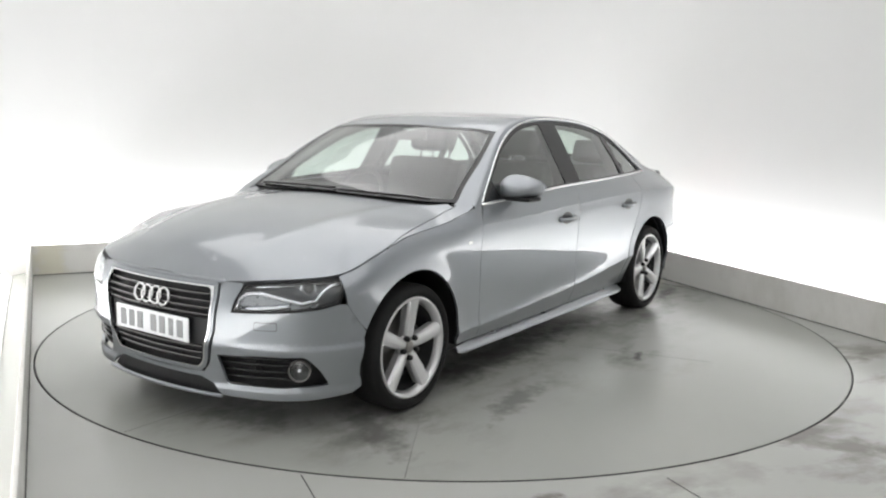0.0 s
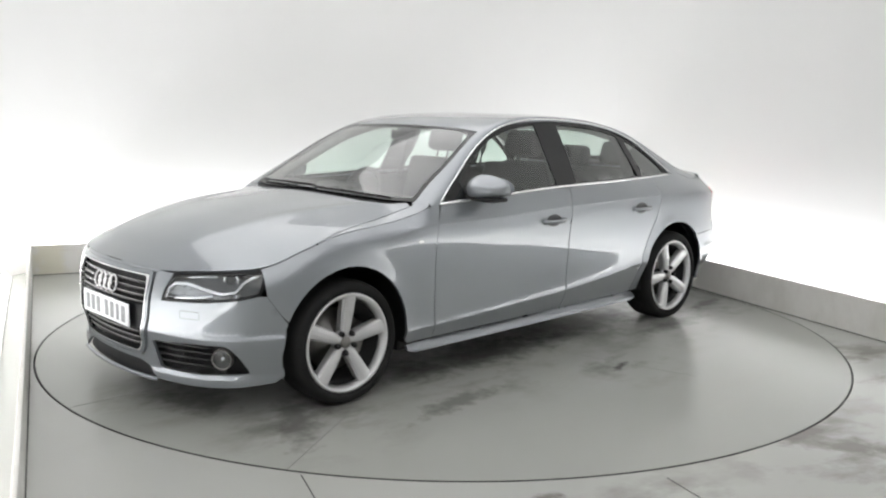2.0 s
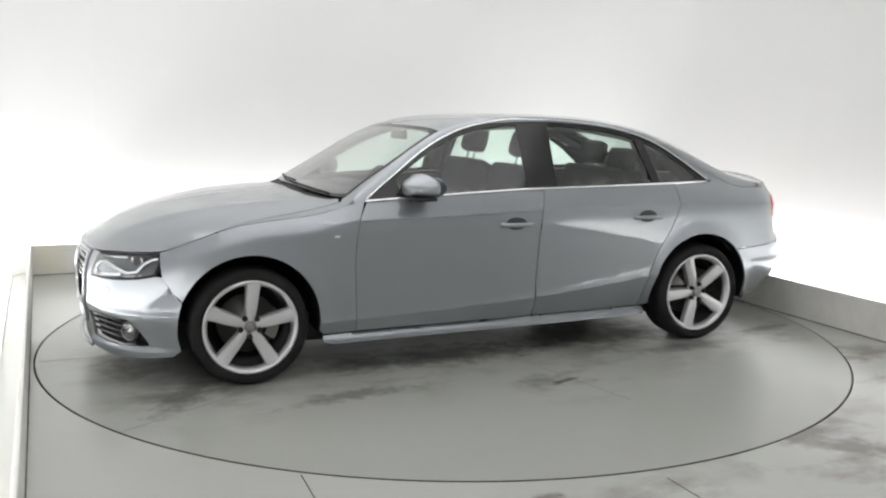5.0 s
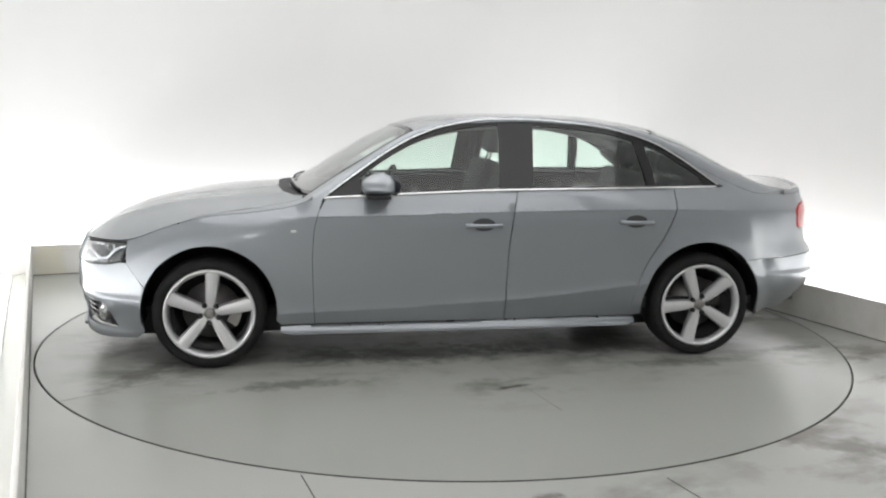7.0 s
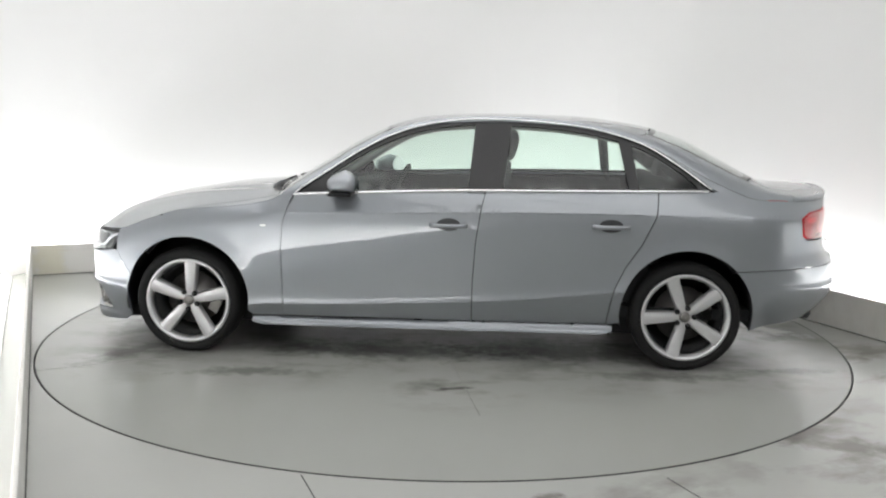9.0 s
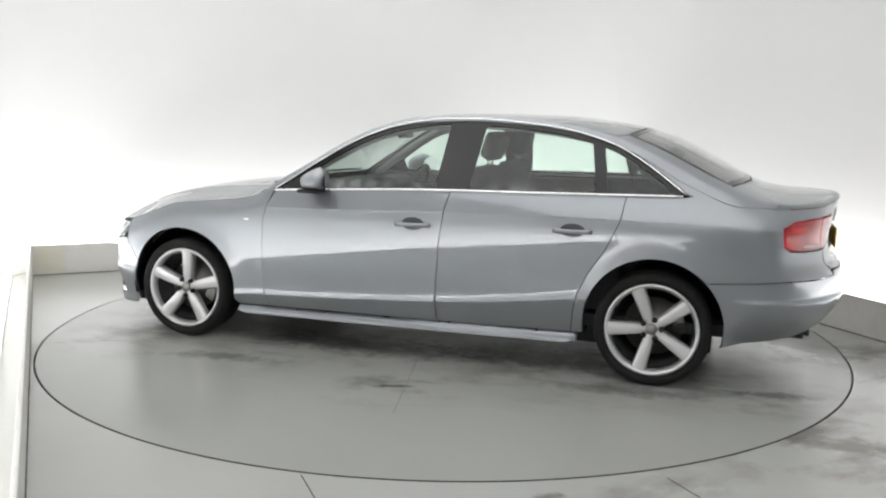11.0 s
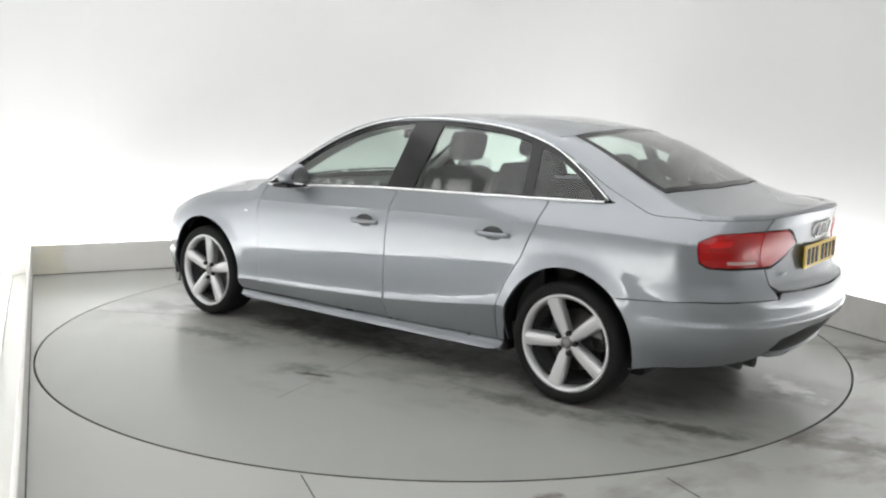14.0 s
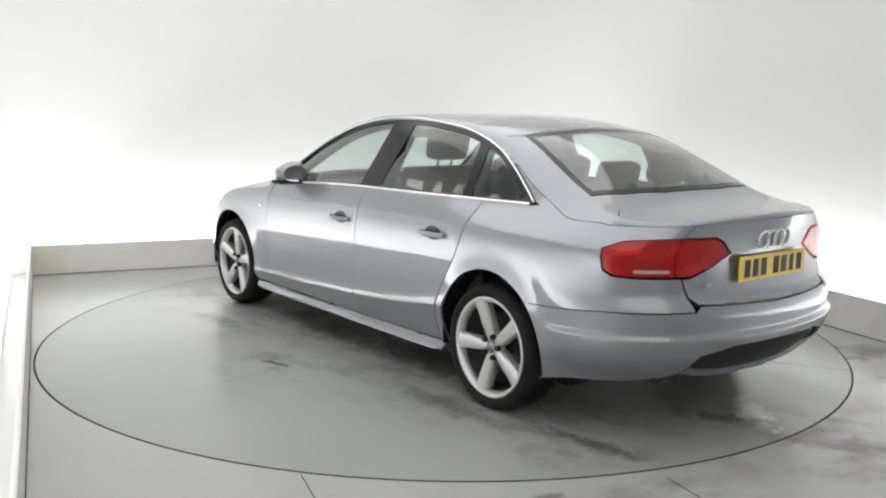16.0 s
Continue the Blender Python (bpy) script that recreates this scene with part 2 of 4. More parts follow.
STEEL = material("brake_steel", (0.28, 0.27, 0.26), 0.4, metal=0.9, vary=0.2, scale=20)
CABIN = material("cabin_cloth", (0.020, 0.021, 0.022), 0.8, vary=0.25, scale=12, grain=0.3)
LINING = material("cabin_lining", (0.30, 0.30, 0.29), 0.9, vary=0.1, grain=0.2)
REDLENS = material("red_lens", (0.50, 0.004, 0.014), 0.2, vary=0.35, scale=9, emit=0.02)
# Dark grey; at the door handles it puts the cup's shade into the colour.
RECESS = material("shaded_recess", (0.05, 0.052, 0.055), 0.35, metal=0.3, vary=0.2)
CLEARLENS = material("frosted_lens", (0.50, 0.28, 0.27), 0.15, coat=1.0, vary=0.1)
LAMPGREY = material("lamp_housing", (0.11, 0.113, 0.117), 0.3, metal=0.5, vary=0.3, scale=20)
LAMPSILVER = material("lamp_silver", (0.42, 0.43, 0.44), 0.28, metal=0.7, vary=0.25, scale=25)
REFLECT = material("lamp_reflector", (0.75, 0.76, 0.78), 0.12, metal=1.0)
PLATEGREY = material("plate_grey", (0.26, 0.265, 0.27), 0.5)
WHITEPLATE = material("white_plate", (0.78, 0.79, 0.80), 0.35, vary=0.03)
YELLOWPLATE = material("yellow_plate", (0.74, 0.50, 0.03), 0.35, vary=0.04)
GLASS = glass_material("tinted_glass", (0.84, 0.94, 0.885))
PALEGLASS = glass_material("windscreen_glass", (0.86, 0.94, 0.90))
LENSGLASS = glass_material("lamp_glass", (0.92, 0.94, 0.95))
WALLPAINT = material("white_wall_paint", (0.80, 0.80, 0.79), 0.75, vary=0.02, scale=0.8, grain=0.06, grain_scale=60)
CEILPAINT = material("ceiling_paint", (0.72, 0.72, 0.72), 0.85, vary=0.03)
DIFFUSER = material("panel_diffuser", (1.0, 0.99, 0.97), 0.5, emit=0.4)
TUBE = material("tube_glow", (1.0, 0.99, 0.96), 0.5, emit=3.0)
DARKSEAM = material("dark_seam", (0.03, 0.03, 0.03), 0.8)
FAINTSEAM = material("faint_seam", (0.14, 0.14, 0.135), 0.6, vary=0.3, scale=8)
KERBPAINT = floor_material("kerb_paint", (0.74, 0.73, 0.70), (0.50, 0.48, 0.43), 0.35, None, 1.3, (((-2.38, 2.74), (0.17, 0.12), 0, (0.66, 0.62, 0.42), 0.45), ((1.6, 2.74), (0.5, 0.1), 0, (0.50, 0.48, 0.44), 0.4)))
KERBPAINT.node_tree.nodes["Map Range"].inputs["To Min"].default_value = 0.48
KERBPAINT.node_tree.nodes["Map Range"].inputs["To Max"].default_value = 0.62
FLOORPAINT = floor_material("floor_paint", (0.42, 0.425, 0.40), (0.17, 0.155, 0.14), 0.9, (((0.85, -2.6), 0.95), ((-0.35, -2.9), 0.6), ((1.9, -1.7), 1.0), ((2.3, 0.6), 0.9)), 3.1,
                            (((0.80, -2.58), (0.42, 0.13), -40, (0.16, 0.145, 0.13), 0.85), ((-0.74, -2.55), (0.16, 0.06), 15, (0.17, 0.155, 0.14), 0.8), ((0.95, -2.25), (0.3, 0.08), -50, (0.2, 0.185, 0.17), 0.6)))
# Dark seats and marks under the car also paint its shade into the disc.
DISCPAINT = floor_material("turntable_paint", (0.355, 0.36, 0.337), (0.12, 0.115, 0.105), 0.80, (((-0.15, 1.3), 0.45), ((-1.9, 0.75), 0.6), ((-2.13, -0.05), 0.5), ((0.6, 0.6), 0.9), ((1.7, 0.9), 0.6), ((2.0, 0.2), 0.5), ((-0.9, 0.5), 1.0), ((0.0, -0.6), 1.5)), 8.4,
                           (((-2.03, 0.75), (0.34, 0.07), 11, DIRT_SHADE, 0.8), ((-0.15, 1.31), (0.15, 0.035), 23, DIRT_SHADE, 1.0), ((-2.13, -0.02), (0.16, 0.09), 40, DIRT_SHADE, 0.7), ((-2.18, -0.22), (0.24, 0.10), -39, PALE_GLEAM, 0.95),
                            ((1.0, 1.15), (0.4, 0.10), 10, DIRT_SHADE, 0.6), ((1.75, 0.85), (0.45, 0.12), 60, DIRT_SHADE, 0.6), ((-1.3, 0.95), (0.45, 0.10), 5, DIRT_SHADE, 0.6), ((0.3, 0.62), (0.9, 0.25), 0, DIRT_SHADE, 0.6), ((-0.8, 0.5), (0.9, 0.3), 0, DIRT_SHADE, 0.6), ((1.95, 0.3), (0.3, 0.2), 80, DIRT_SHADE, 0.5)))


# ---- building ----
def part(name, bm, mat, parent=None, label="", smooth=True):
    me = bpy.data.meshes.new(name)
    bm.to_mesh(me)
    bm.free()
    for f in me.polygons:
        f.use_smooth = smooth
    me.materials.append(mat)
    ob = new(name, me)
    if parent:
        ob.parent = parent
    return tagged(ob, label)


def box(bm, x0, x1, y0, y1, z0, z1, bevel=0.0, m=None):
    got = bmesh.ops.create_cube(bm, size=1)["verts"]
    for v in got:
        v.co = Vector(((x0 + x1) / 2 + v.co.x * (x1 - x0), (y0 + y1) / 2 + v.co.y * (y1 - y0), (z0 + z1) / 2 + v.co.z * (z1 - z0)))
    if bevel:
        edges = list({e for v in got for e in v.link_edges})
        got = bmesh.ops.bevel(bm, geom=edges, offset=bevel, segments=2, affect="EDGES", profile=0.6)["verts"]
    if m:
        for v in got if bevel else got:
            v.co = m @ v.co
    return bm


def sweep(bm, pts, radius, sides=8, closed=False, flat=1.0):
    """A round bar along points."""
    n, rings = len(pts), []
    for i, p in enumerate(pts):
        a = pts[(i - 1) % n] if closed or i else p
        b = pts[(i + 1) % n] if closed or i < n - 1 else p
        d = (Vector(b) - Vector(a)).normalized()
        up = Vector((0, 0, 1)) if abs(d.z) < 0.9 else Vector((0, 1, 0))
        s = d.cross(up).normalized()
        w = s.cross(d)
        rings.append([bm.verts.new(Vector(p) + (s * math.cos(k * 2 * math.pi / sides) * flat + w * math.sin(k * 2 * math.pi / sides)) * radius) for k in range(sides)])
    for i in range(n if closed else n - 1):
        r, q = rings[i], rings[(i + 1) % n]
        for k in range(sides):
            bm.faces.new((r[k], r[(k + 1) % sides], q[(k + 1) % sides], q[k]))
    if not closed:
        bm.faces.new(rings[0][::-1])
        bm.faces.new(rings[-1])
    return bm


def lathe(bm, profile, seg=48, axis="Y"):
    """A turned form: profile of (radius, way along the axis)."""
    rings = []
    for r, a in profile:
        ring = []
        for k in range(seg):
            c, s = math.cos(2 * math.pi * k / seg) * r, math.sin(2 * math.pi * k / seg) * r
            ring.append(bm.verts.new((c, a, s) if axis == "Y" else (a, c, s) if axis == "X" else (c, s, a)))
        rings.append(ring)
    for r, q in zip(rings, rings[1:]):
        for k in range(seg):
            bm.faces.new((r[k], r[(k + 1) % seg], q[(k + 1) % seg], q[k]))
    bmesh.ops.recalc_face_normals(bm, faces=bm.faces)
    return bm


def inside(p, poly):
    x, y, hit = p[0], p[1], False
    for i in range(len(poly)):
        (x1, y1), (x2, y2) = poly[i - 1], poly[i]
        if (y1 > y) != (y2 > y) and x < (x2 - x1) * (y - y1) / (y2 - y1) + x1:
            hit = not hit
    return hit


def dense(poly, step):
    out = []
    for i in range(len(poly)):
        a, b = Vector(poly[i - 1]), Vector(poly[i])
        n = max(1, int((b - a).length / step + 0.5))
        out += [tuple(a.lerp(b, k / n)) for k in range(n)]
    return out


def shrink(poly, d):
    """The outline drawn in by d."""
    area = sum(poly[i - 1][0] * poly[i][1] - poly[i][0] * poly[i - 1][1] for i in range(len(poly)))
    sign, out, n = (1 if area > 0 else -1), [], len(poly)
    for i in range(n):
        a, p, b = Vector(poly[i - 1]), Vector(poly[i]), Vector(poly[(i + 1) % n])
        e, f = (p - a).normalized(), (b - p).normalized()
        n1, n2 = Vector((-e.y, e.x)) * sign, Vector((-f.y, f.x)) * sign
        k = n1 + n2
        k = k / max(k.length_squared / 2, 0.35) if k.length > 1e-6 else n1
        out.append(tuple(p + k * d))
    return out


def rounded(poly, r, n=4):
    """The outline with its corners rounded."""
    out = []
    for i in range(len(poly)):
        a, p, b = Vector(poly[i - 1]), Vector(poly[i]), Vector(poly[(i + 1) % len(poly)])
        s, t = p + (a - p).normalized() * min(r, (a - p).length / 2), p + (b - p).normalized() * min(r, (b - p).length / 2)
        for k in range(n + 1):
            f = k / n
            out.append(tuple(s * (1 - f) ** 2 + p * 2 * f * (1 - f) + t * f * f))
    return out


def skin(outline, fn, step=0.035, holes=(), gap=0.0025, depth=0.014, lift=0.0, mirror=False, dense_edge=True, lines=()):
    """A panel on the surface fn(a, b), cut along an outline of (a, b), with folded edges."""
    from mathutils.geometry import delaunay_2d_cdt
    loops = [dense(shrink(outline, gap) if gap else outline, step) if dense_edge else list(outline)] + [dense(h, step) for h in holes]
    pts, edges = [], []
    for lo in loops:
        k = len(pts)
        pts += [Vector(p) for p in lo]
        edges += [(k + i, k + (i + 1) % len(lo)) for i in range(len(lo))]
    rim = np.array([tuple(p) for p in pts])
    a0, b0, a1, b1 = rim[:, 0].min(), rim[:, 1].min(), rim[:, 0].max(), rim[:, 1].max()
    j = 0
    b = b0 + step / 2
    while b < b1:
        a = a0 + step * (0.25 + 0.5 * (j % 2))
        while a < a1:
            if inside((a, b), loops[0]) and not any(inside((a, b), h) for h in loops[1:]) and np.min((rim[:, 0] - a) ** 2 + (rim[:, 1] - b) ** 2) > (0.55 * step) ** 2:
                pts.append(Vector((a, b)))
            a += step
        b += step * 0.87
        j += 1
    for p in lines:
        if inside(p, loops[0]) and not any(inside(p, h) for h in loops[1:]) and np.min((rim[:, 0] - p[0]) ** 2 + (rim[:, 1] - p[1]) ** 2) > 0.006**2:
            pts.append(Vector(p))
    v2, _, tris, *_ = delaunay_2d_cdt(pts, edges, [], 0, 1e-6)
    bm = bmesh.new()
    e = 0.004

    def put(a, b):
        p = Vector(fn(a, b))
        n = (Vector(fn(a + e, b)) - Vector(fn(a - e, b))).cross(Vector(fn(a, b + e)) - Vector(fn(a, b - e)))
        n = n.normalized() if n.length > 1e-12 else Vector((0, 0, 1))
        if n.dot(p - Vector((p.x * 0.8, 0, 0.55))) < 0:
            n = -n
        return p, n
    both = [put(p.x, p.y) for p in v2]
    flip = Vector((1, -1 if mirror else 1, 1))
    verts = [bm.verts.new((p + n * lift) * flip) for p, n in both]
    ns = [n * flip for p, n in both]
    index = {v: i for i, v in enumerate(verts)}
    for t in tris:
        c = sum((v2[i] for i in t), Vector((0, 0))) / len(t)
        if inside(c, loops[0]) and not any(inside(c, h) for h in loops[1:]):
            f = bm.faces.new([verts[i] for i in t])
            f.normal_update()
            if f.normal.dot(ns[t[0]]) < 0:
                f.normal_flip()
    for v in [v for v in bm.verts if not v.link_faces]:
        bm.verts.remove(v)
    if depth:
        lip = {}
        for ed in [ed for ed in bm.edges if len(ed.link_faces) == 1]:
            q = []
            for v in ed.verts:
                if v not in lip:
                    lip[v] = bm.verts.new(v.co - ns[index[v]] * depth)
                q.append(lip[v])
            f = bm.faces.new((ed.verts[0], ed.verts[1], q[1], q[0]))
            lo = next(l for l in ed.link_loops if l.face != f)
            if lo.vert == ed.verts[0]:
                f.normal_flip()
        for f in bm.faces:
            f.smooth = True
        bm.normal_update()
        for ed in bm.edges:
            if len(ed.link_faces) == 2 and ed.link_faces[0].normal.dot(ed.link_faces[1].normal) < 0.5:
                ed.smooth = False
    return bm


def pair(name, mat, parent, outline, fn, label="", **kw):
    """The same panel on both flanks."""
    return [part(name, skin(outline, fn, mirror=m, **kw), mat, parent, label) for m in (False, True)]

# ---- the bay ----
KERB_A, KERB_B, KERB_H, KERB_T = 2.5, 2.742, 0.25, 0.02
WALL_A, WALL_B, WALL_H, FRONT_B = 2.85, 3.10, 3.6, -9.0
RADIUS = 2.476


def in_bay(name, bm, mat, label="", kind="structure", parent=None, smooth=False):
    ob = part(name, bm, mat, parent, label, smooth)
    if not parent:
        ob.matrix_world = BAY
    return tagged(ob, kind=kind)


def make_room():
    ring = [(math.cos(i * math.pi / 90) * (RADIUS + 0.006), math.sin(i * math.pi / 90) * (RADIUS + 0.006)) for i in range(180)]
    bm = skin([(-WALL_A, FRONT_B), (WALL_A, FRONT_B), (WALL_A, WALL_B), (-WALL_A, WALL_B)], lambda a, b: Vector((a, b, 0)), 0.6, holes=[ring], gap=0, depth=-0.05)
    in_bay("floor", bm, FLOORPAINT, "grey painted concrete floor, worn and stained")
    in_bay("turntable_pit", box(bmesh.new(), -2.6, 2.6, -2.6, 2.6, -0.2, -0.12), DARKSEAM, "dark pit under the turntable")
    # The front wall, behind the camera, is unseen and added to close the room.
    wall_bits = (("wall_back", (-WALL_A - 0.15, WALL_A + 0.15, WALL_B, WALL_B + 0.15)), ("wall_left", (-WALL_A - 0.15, -WALL_A, FRONT_B, WALL_B)),
                 ("wall_right", (WALL_A, WALL_A + 0.15, FRONT_B, WALL_B)), ("unseen_front_wall", (-WALL_A - 0.15, WALL_A + 0.15, FRONT_B - 0.15, FRONT_B)))
    for name, (a0, a1, b0, b1) in wall_bits:
        in_bay(name, box(bmesh.new(), a0, a1, b0, b1, -0.05, WALL_H), WALLPAINT, "smooth white-painted studio wall lit from its foot")
    # the corners of the bay are coved
    for sgn in (1, -1):
        bm = bmesh.new()
        r = 0.9
        low, high = [], []
        for i in range(17):
            a = i / 16 * math.pi / 2
            x, y = sgn * (WALL_A - r + r * math.sin(a)), WALL_B - r + r * math.cos(a)
            low.append(bm.verts.new((x, y, 0.002)))
            high.append(bm.verts.new((x, y, WALL_H)))
        for i in range(16):
            bm.faces.new((low[i], low[i + 1], high[i + 1], high[i]))
        bmesh.ops.recalc_face_normals(bm, faces=bm.faces)
        in_bay("cove", bm, WALLPAINT, "curved white-painted corner of the studio wall", smooth=True)
    in_bay("ceiling", box(bmesh.new(), -WALL_A - 0.15, WALL_A + 0.15, FRONT_B - 0.15, WALL_B + 0.15, WALL_H, WALL_H + 0.1), CEILPAINT, "white painted ceiling")
    # the kerbs that hide the light troughs
    for name, (a0, a1, b0, b1) in (("kerb_back", (-KERB_A - KERB_T, KERB_A + KERB_T, KERB_B, KERB_B + KERB_T)),
                                   ("kerb_left", (-KERB_A - KERB_T, -KERB_A, -5.3, KERB_B - 0.002)), ("kerb_right", (KERB_A, KERB_A + KERB_T, -5.3, KERB_B - 0.002))):
        in_bay(name, box(bmesh.new(), a0, a1, b0, b1, 0, KERB_H, 0.004), KERBPAINT, "low off-white kerb board along the studio wall, scuffed")
    for a0, b0, a1, b1 in ((-KERB_A, KERB_B, KERB_A, KERB_B), (-KERB_A, -5.3, -KERB_A, KERB_B), (KERB_A, -5.3, KERB_A, KERB_B)):
        in_bay("kerb_joint", sweep(bmesh.new(), [(a0, b0, 0.001), (a1, b1, 0.001)], 0.005, 6), DARKSEAM, "dark joint where the kerb meets the floor")
    # floor joints outside the turntable
    for a, b, c, d in ((-0.55, -2.44, -0.30, -3.05), (0.9, -2.4, 1.35, -3.4)):
        bm = sweep(bmesh.new(), [(a, b, -0.001), (c, d, -0.001)], 0.003, 6)
        tagged(part("floor_joint", bm, DARKSEAM, None, "fine dark joint in the concrete floor"), kind="structure")
    # lamp housings
    # The entrance panel's housing belongs to the added fill light.
    for a, b, wide, deep, watts in PANELS:
        lampbox = new("unseen_ceiling_light")
        lampbox.matrix_world = BAY @ pose(a, b, 3.53)
        tagged(lampbox, "broad white luminous ceiling panel, out of view", "ceiling light", "ceiling lights")
        part("frame", box(bmesh.new(), -wide / 2 - 0.05, wide / 2 + 0.05, -deep / 2 - 0.05, deep / 2 + 0.05, 0.0, 0.069, 0.005), CEILPAINT, lampbox, smooth=False)
        part("diffuser", box(bmesh.new(), -wide / 2, wide / 2, -deep / 2, deep / 2, -0.004, -0.0005), DIFFUSER, lampbox, smooth=False)
    for m, length in ((BAY @ pose(0, 2.95, 0.03), 4.9), (BAY @ pose(2.70, -1.3, 0.03, 0, 0, 90), 7.8), (BAY @ pose(-2.70, -1.3, 0.03, 0, 0, 90), 7.8)):
        tray = new("trough_light")
        tray.matrix_world = m
        tagged(tray, "long white tube light lying behind the kerb", "tube light", "trough lights")
        part("tray", box(bmesh.new(), -length / 2, length / 2, -0.05, 0.05, -0.03, 0.0, 0.004), CEILPAINT, tray, smooth=False)
        part("tube", sweep(bmesh.new(), [(-length / 2 + 0.02, 0, 0.02), (length / 2 - 0.02, 0, 0.02)], 0.018, 10), TUBE, tray)


def make_turntable():
    table = tagged(new("turntable"), "round grey painted turntable set flush in the floor, tyre-marked, stained and with shade painted under the car", "turntable")
    bm = bmesh.new()
    lathe(bm, [(0.001, 0.0), (1.2, 0.0), (RADIUS - 0.004, 0.0), (RADIUS - 0.002, -0.002), (RADIUS - 0.002, -0.05), (0.001, -0.05)], 180, "Z")
    part("deck", bm, DISCPAINT, table, smooth=False)
    part("rim", lathe(bmesh.new(), [(RADIUS - 0.005, 0.0015), (RADIUS + 0.001, 0.0015), (RADIUS + 0.001, -0.03)], 180, "Z"), DARKSEAM, table, "dark edge of the disc", smooth=False)
    for a, b, c, d in ((2.10, 1.30, 1.45, 0.90), (2.46, 0.016, 2.0, 0.014), (-2.10, -1.30, -0.6, -0.4), (-0.3, 1.7, -0.1, 0.8)):
        part("plate_joint", sweep(bmesh.new(), [(a, b, -0.0012), (c, d, -0.0012)], 0.0024, 6), FAINTSEAM, table)
    return table


# ---- the saloon ----
def arch(ax, a0, a1, r=ARCH, n=18):
    return [(ax + r * math.cos(radians(a0 + (a1 - a0) * i / n)), HUB + r * math.sin(radians(a0 + (a1 - a0) * i / n))) for i in range(n + 1)]


def run(fn, x0, x1, n=24, dz=0.0):
    return [(x0 + (x1 - x0) * i / n, fn(x0 + (x1 - x0) * i / n) + dz) for i in range(n + 1)]


def unrolled(poly):
    return [(along(x, z), z) for x, z in poly]


def inset_side(d):
    def fn(u, z):
        p = side(u, z)
        return Vector((p.x * (1 - d / 2.4), p.y - d, p.z))
    return fn


def front_face(d=0.0):
    """The nose by (y, z), for either side of the middle."""
    def fn(y, z):
        p = side(across(abs(y), z), z)
        return Vector((p.x + d, y, z))
    return fn


def rear_face(d=0.0):
    def fn(y, z):
        p = side(across(abs(y), z, False), z)
        return Vector((p.x - d, y, z))
    return fn


def whole(name, mat, parent, outline, fn, label="", **kw):
    """A panel that spans both halves, joined along the middle."""
    bm = skin(outline, fn, **kw)
    other = bpy.data.meshes.new("half")
    half = skin(outline, fn, mirror=True, **kw)
    half.to_mesh(other)
    half.free()
    bm.from_mesh(other)
    bpy.data.meshes.remove(other)
    bmesh.ops.delete(bm, geom=[f for f in bm.faces if all(abs(v.co.y) < 0.0006 for v in f.verts)], context="FACES")
    bmesh.ops.remove_doubles(bm, verts=[v for v in bm.verts if abs(v.co.y) < 0.0006], dist=0.0012)
    for e in bm.edges:
        if all(abs(v.co.y) < 0.0006 for v in e.verts):
            e.smooth = True
    return [part(name, bm, mat, parent, label)]


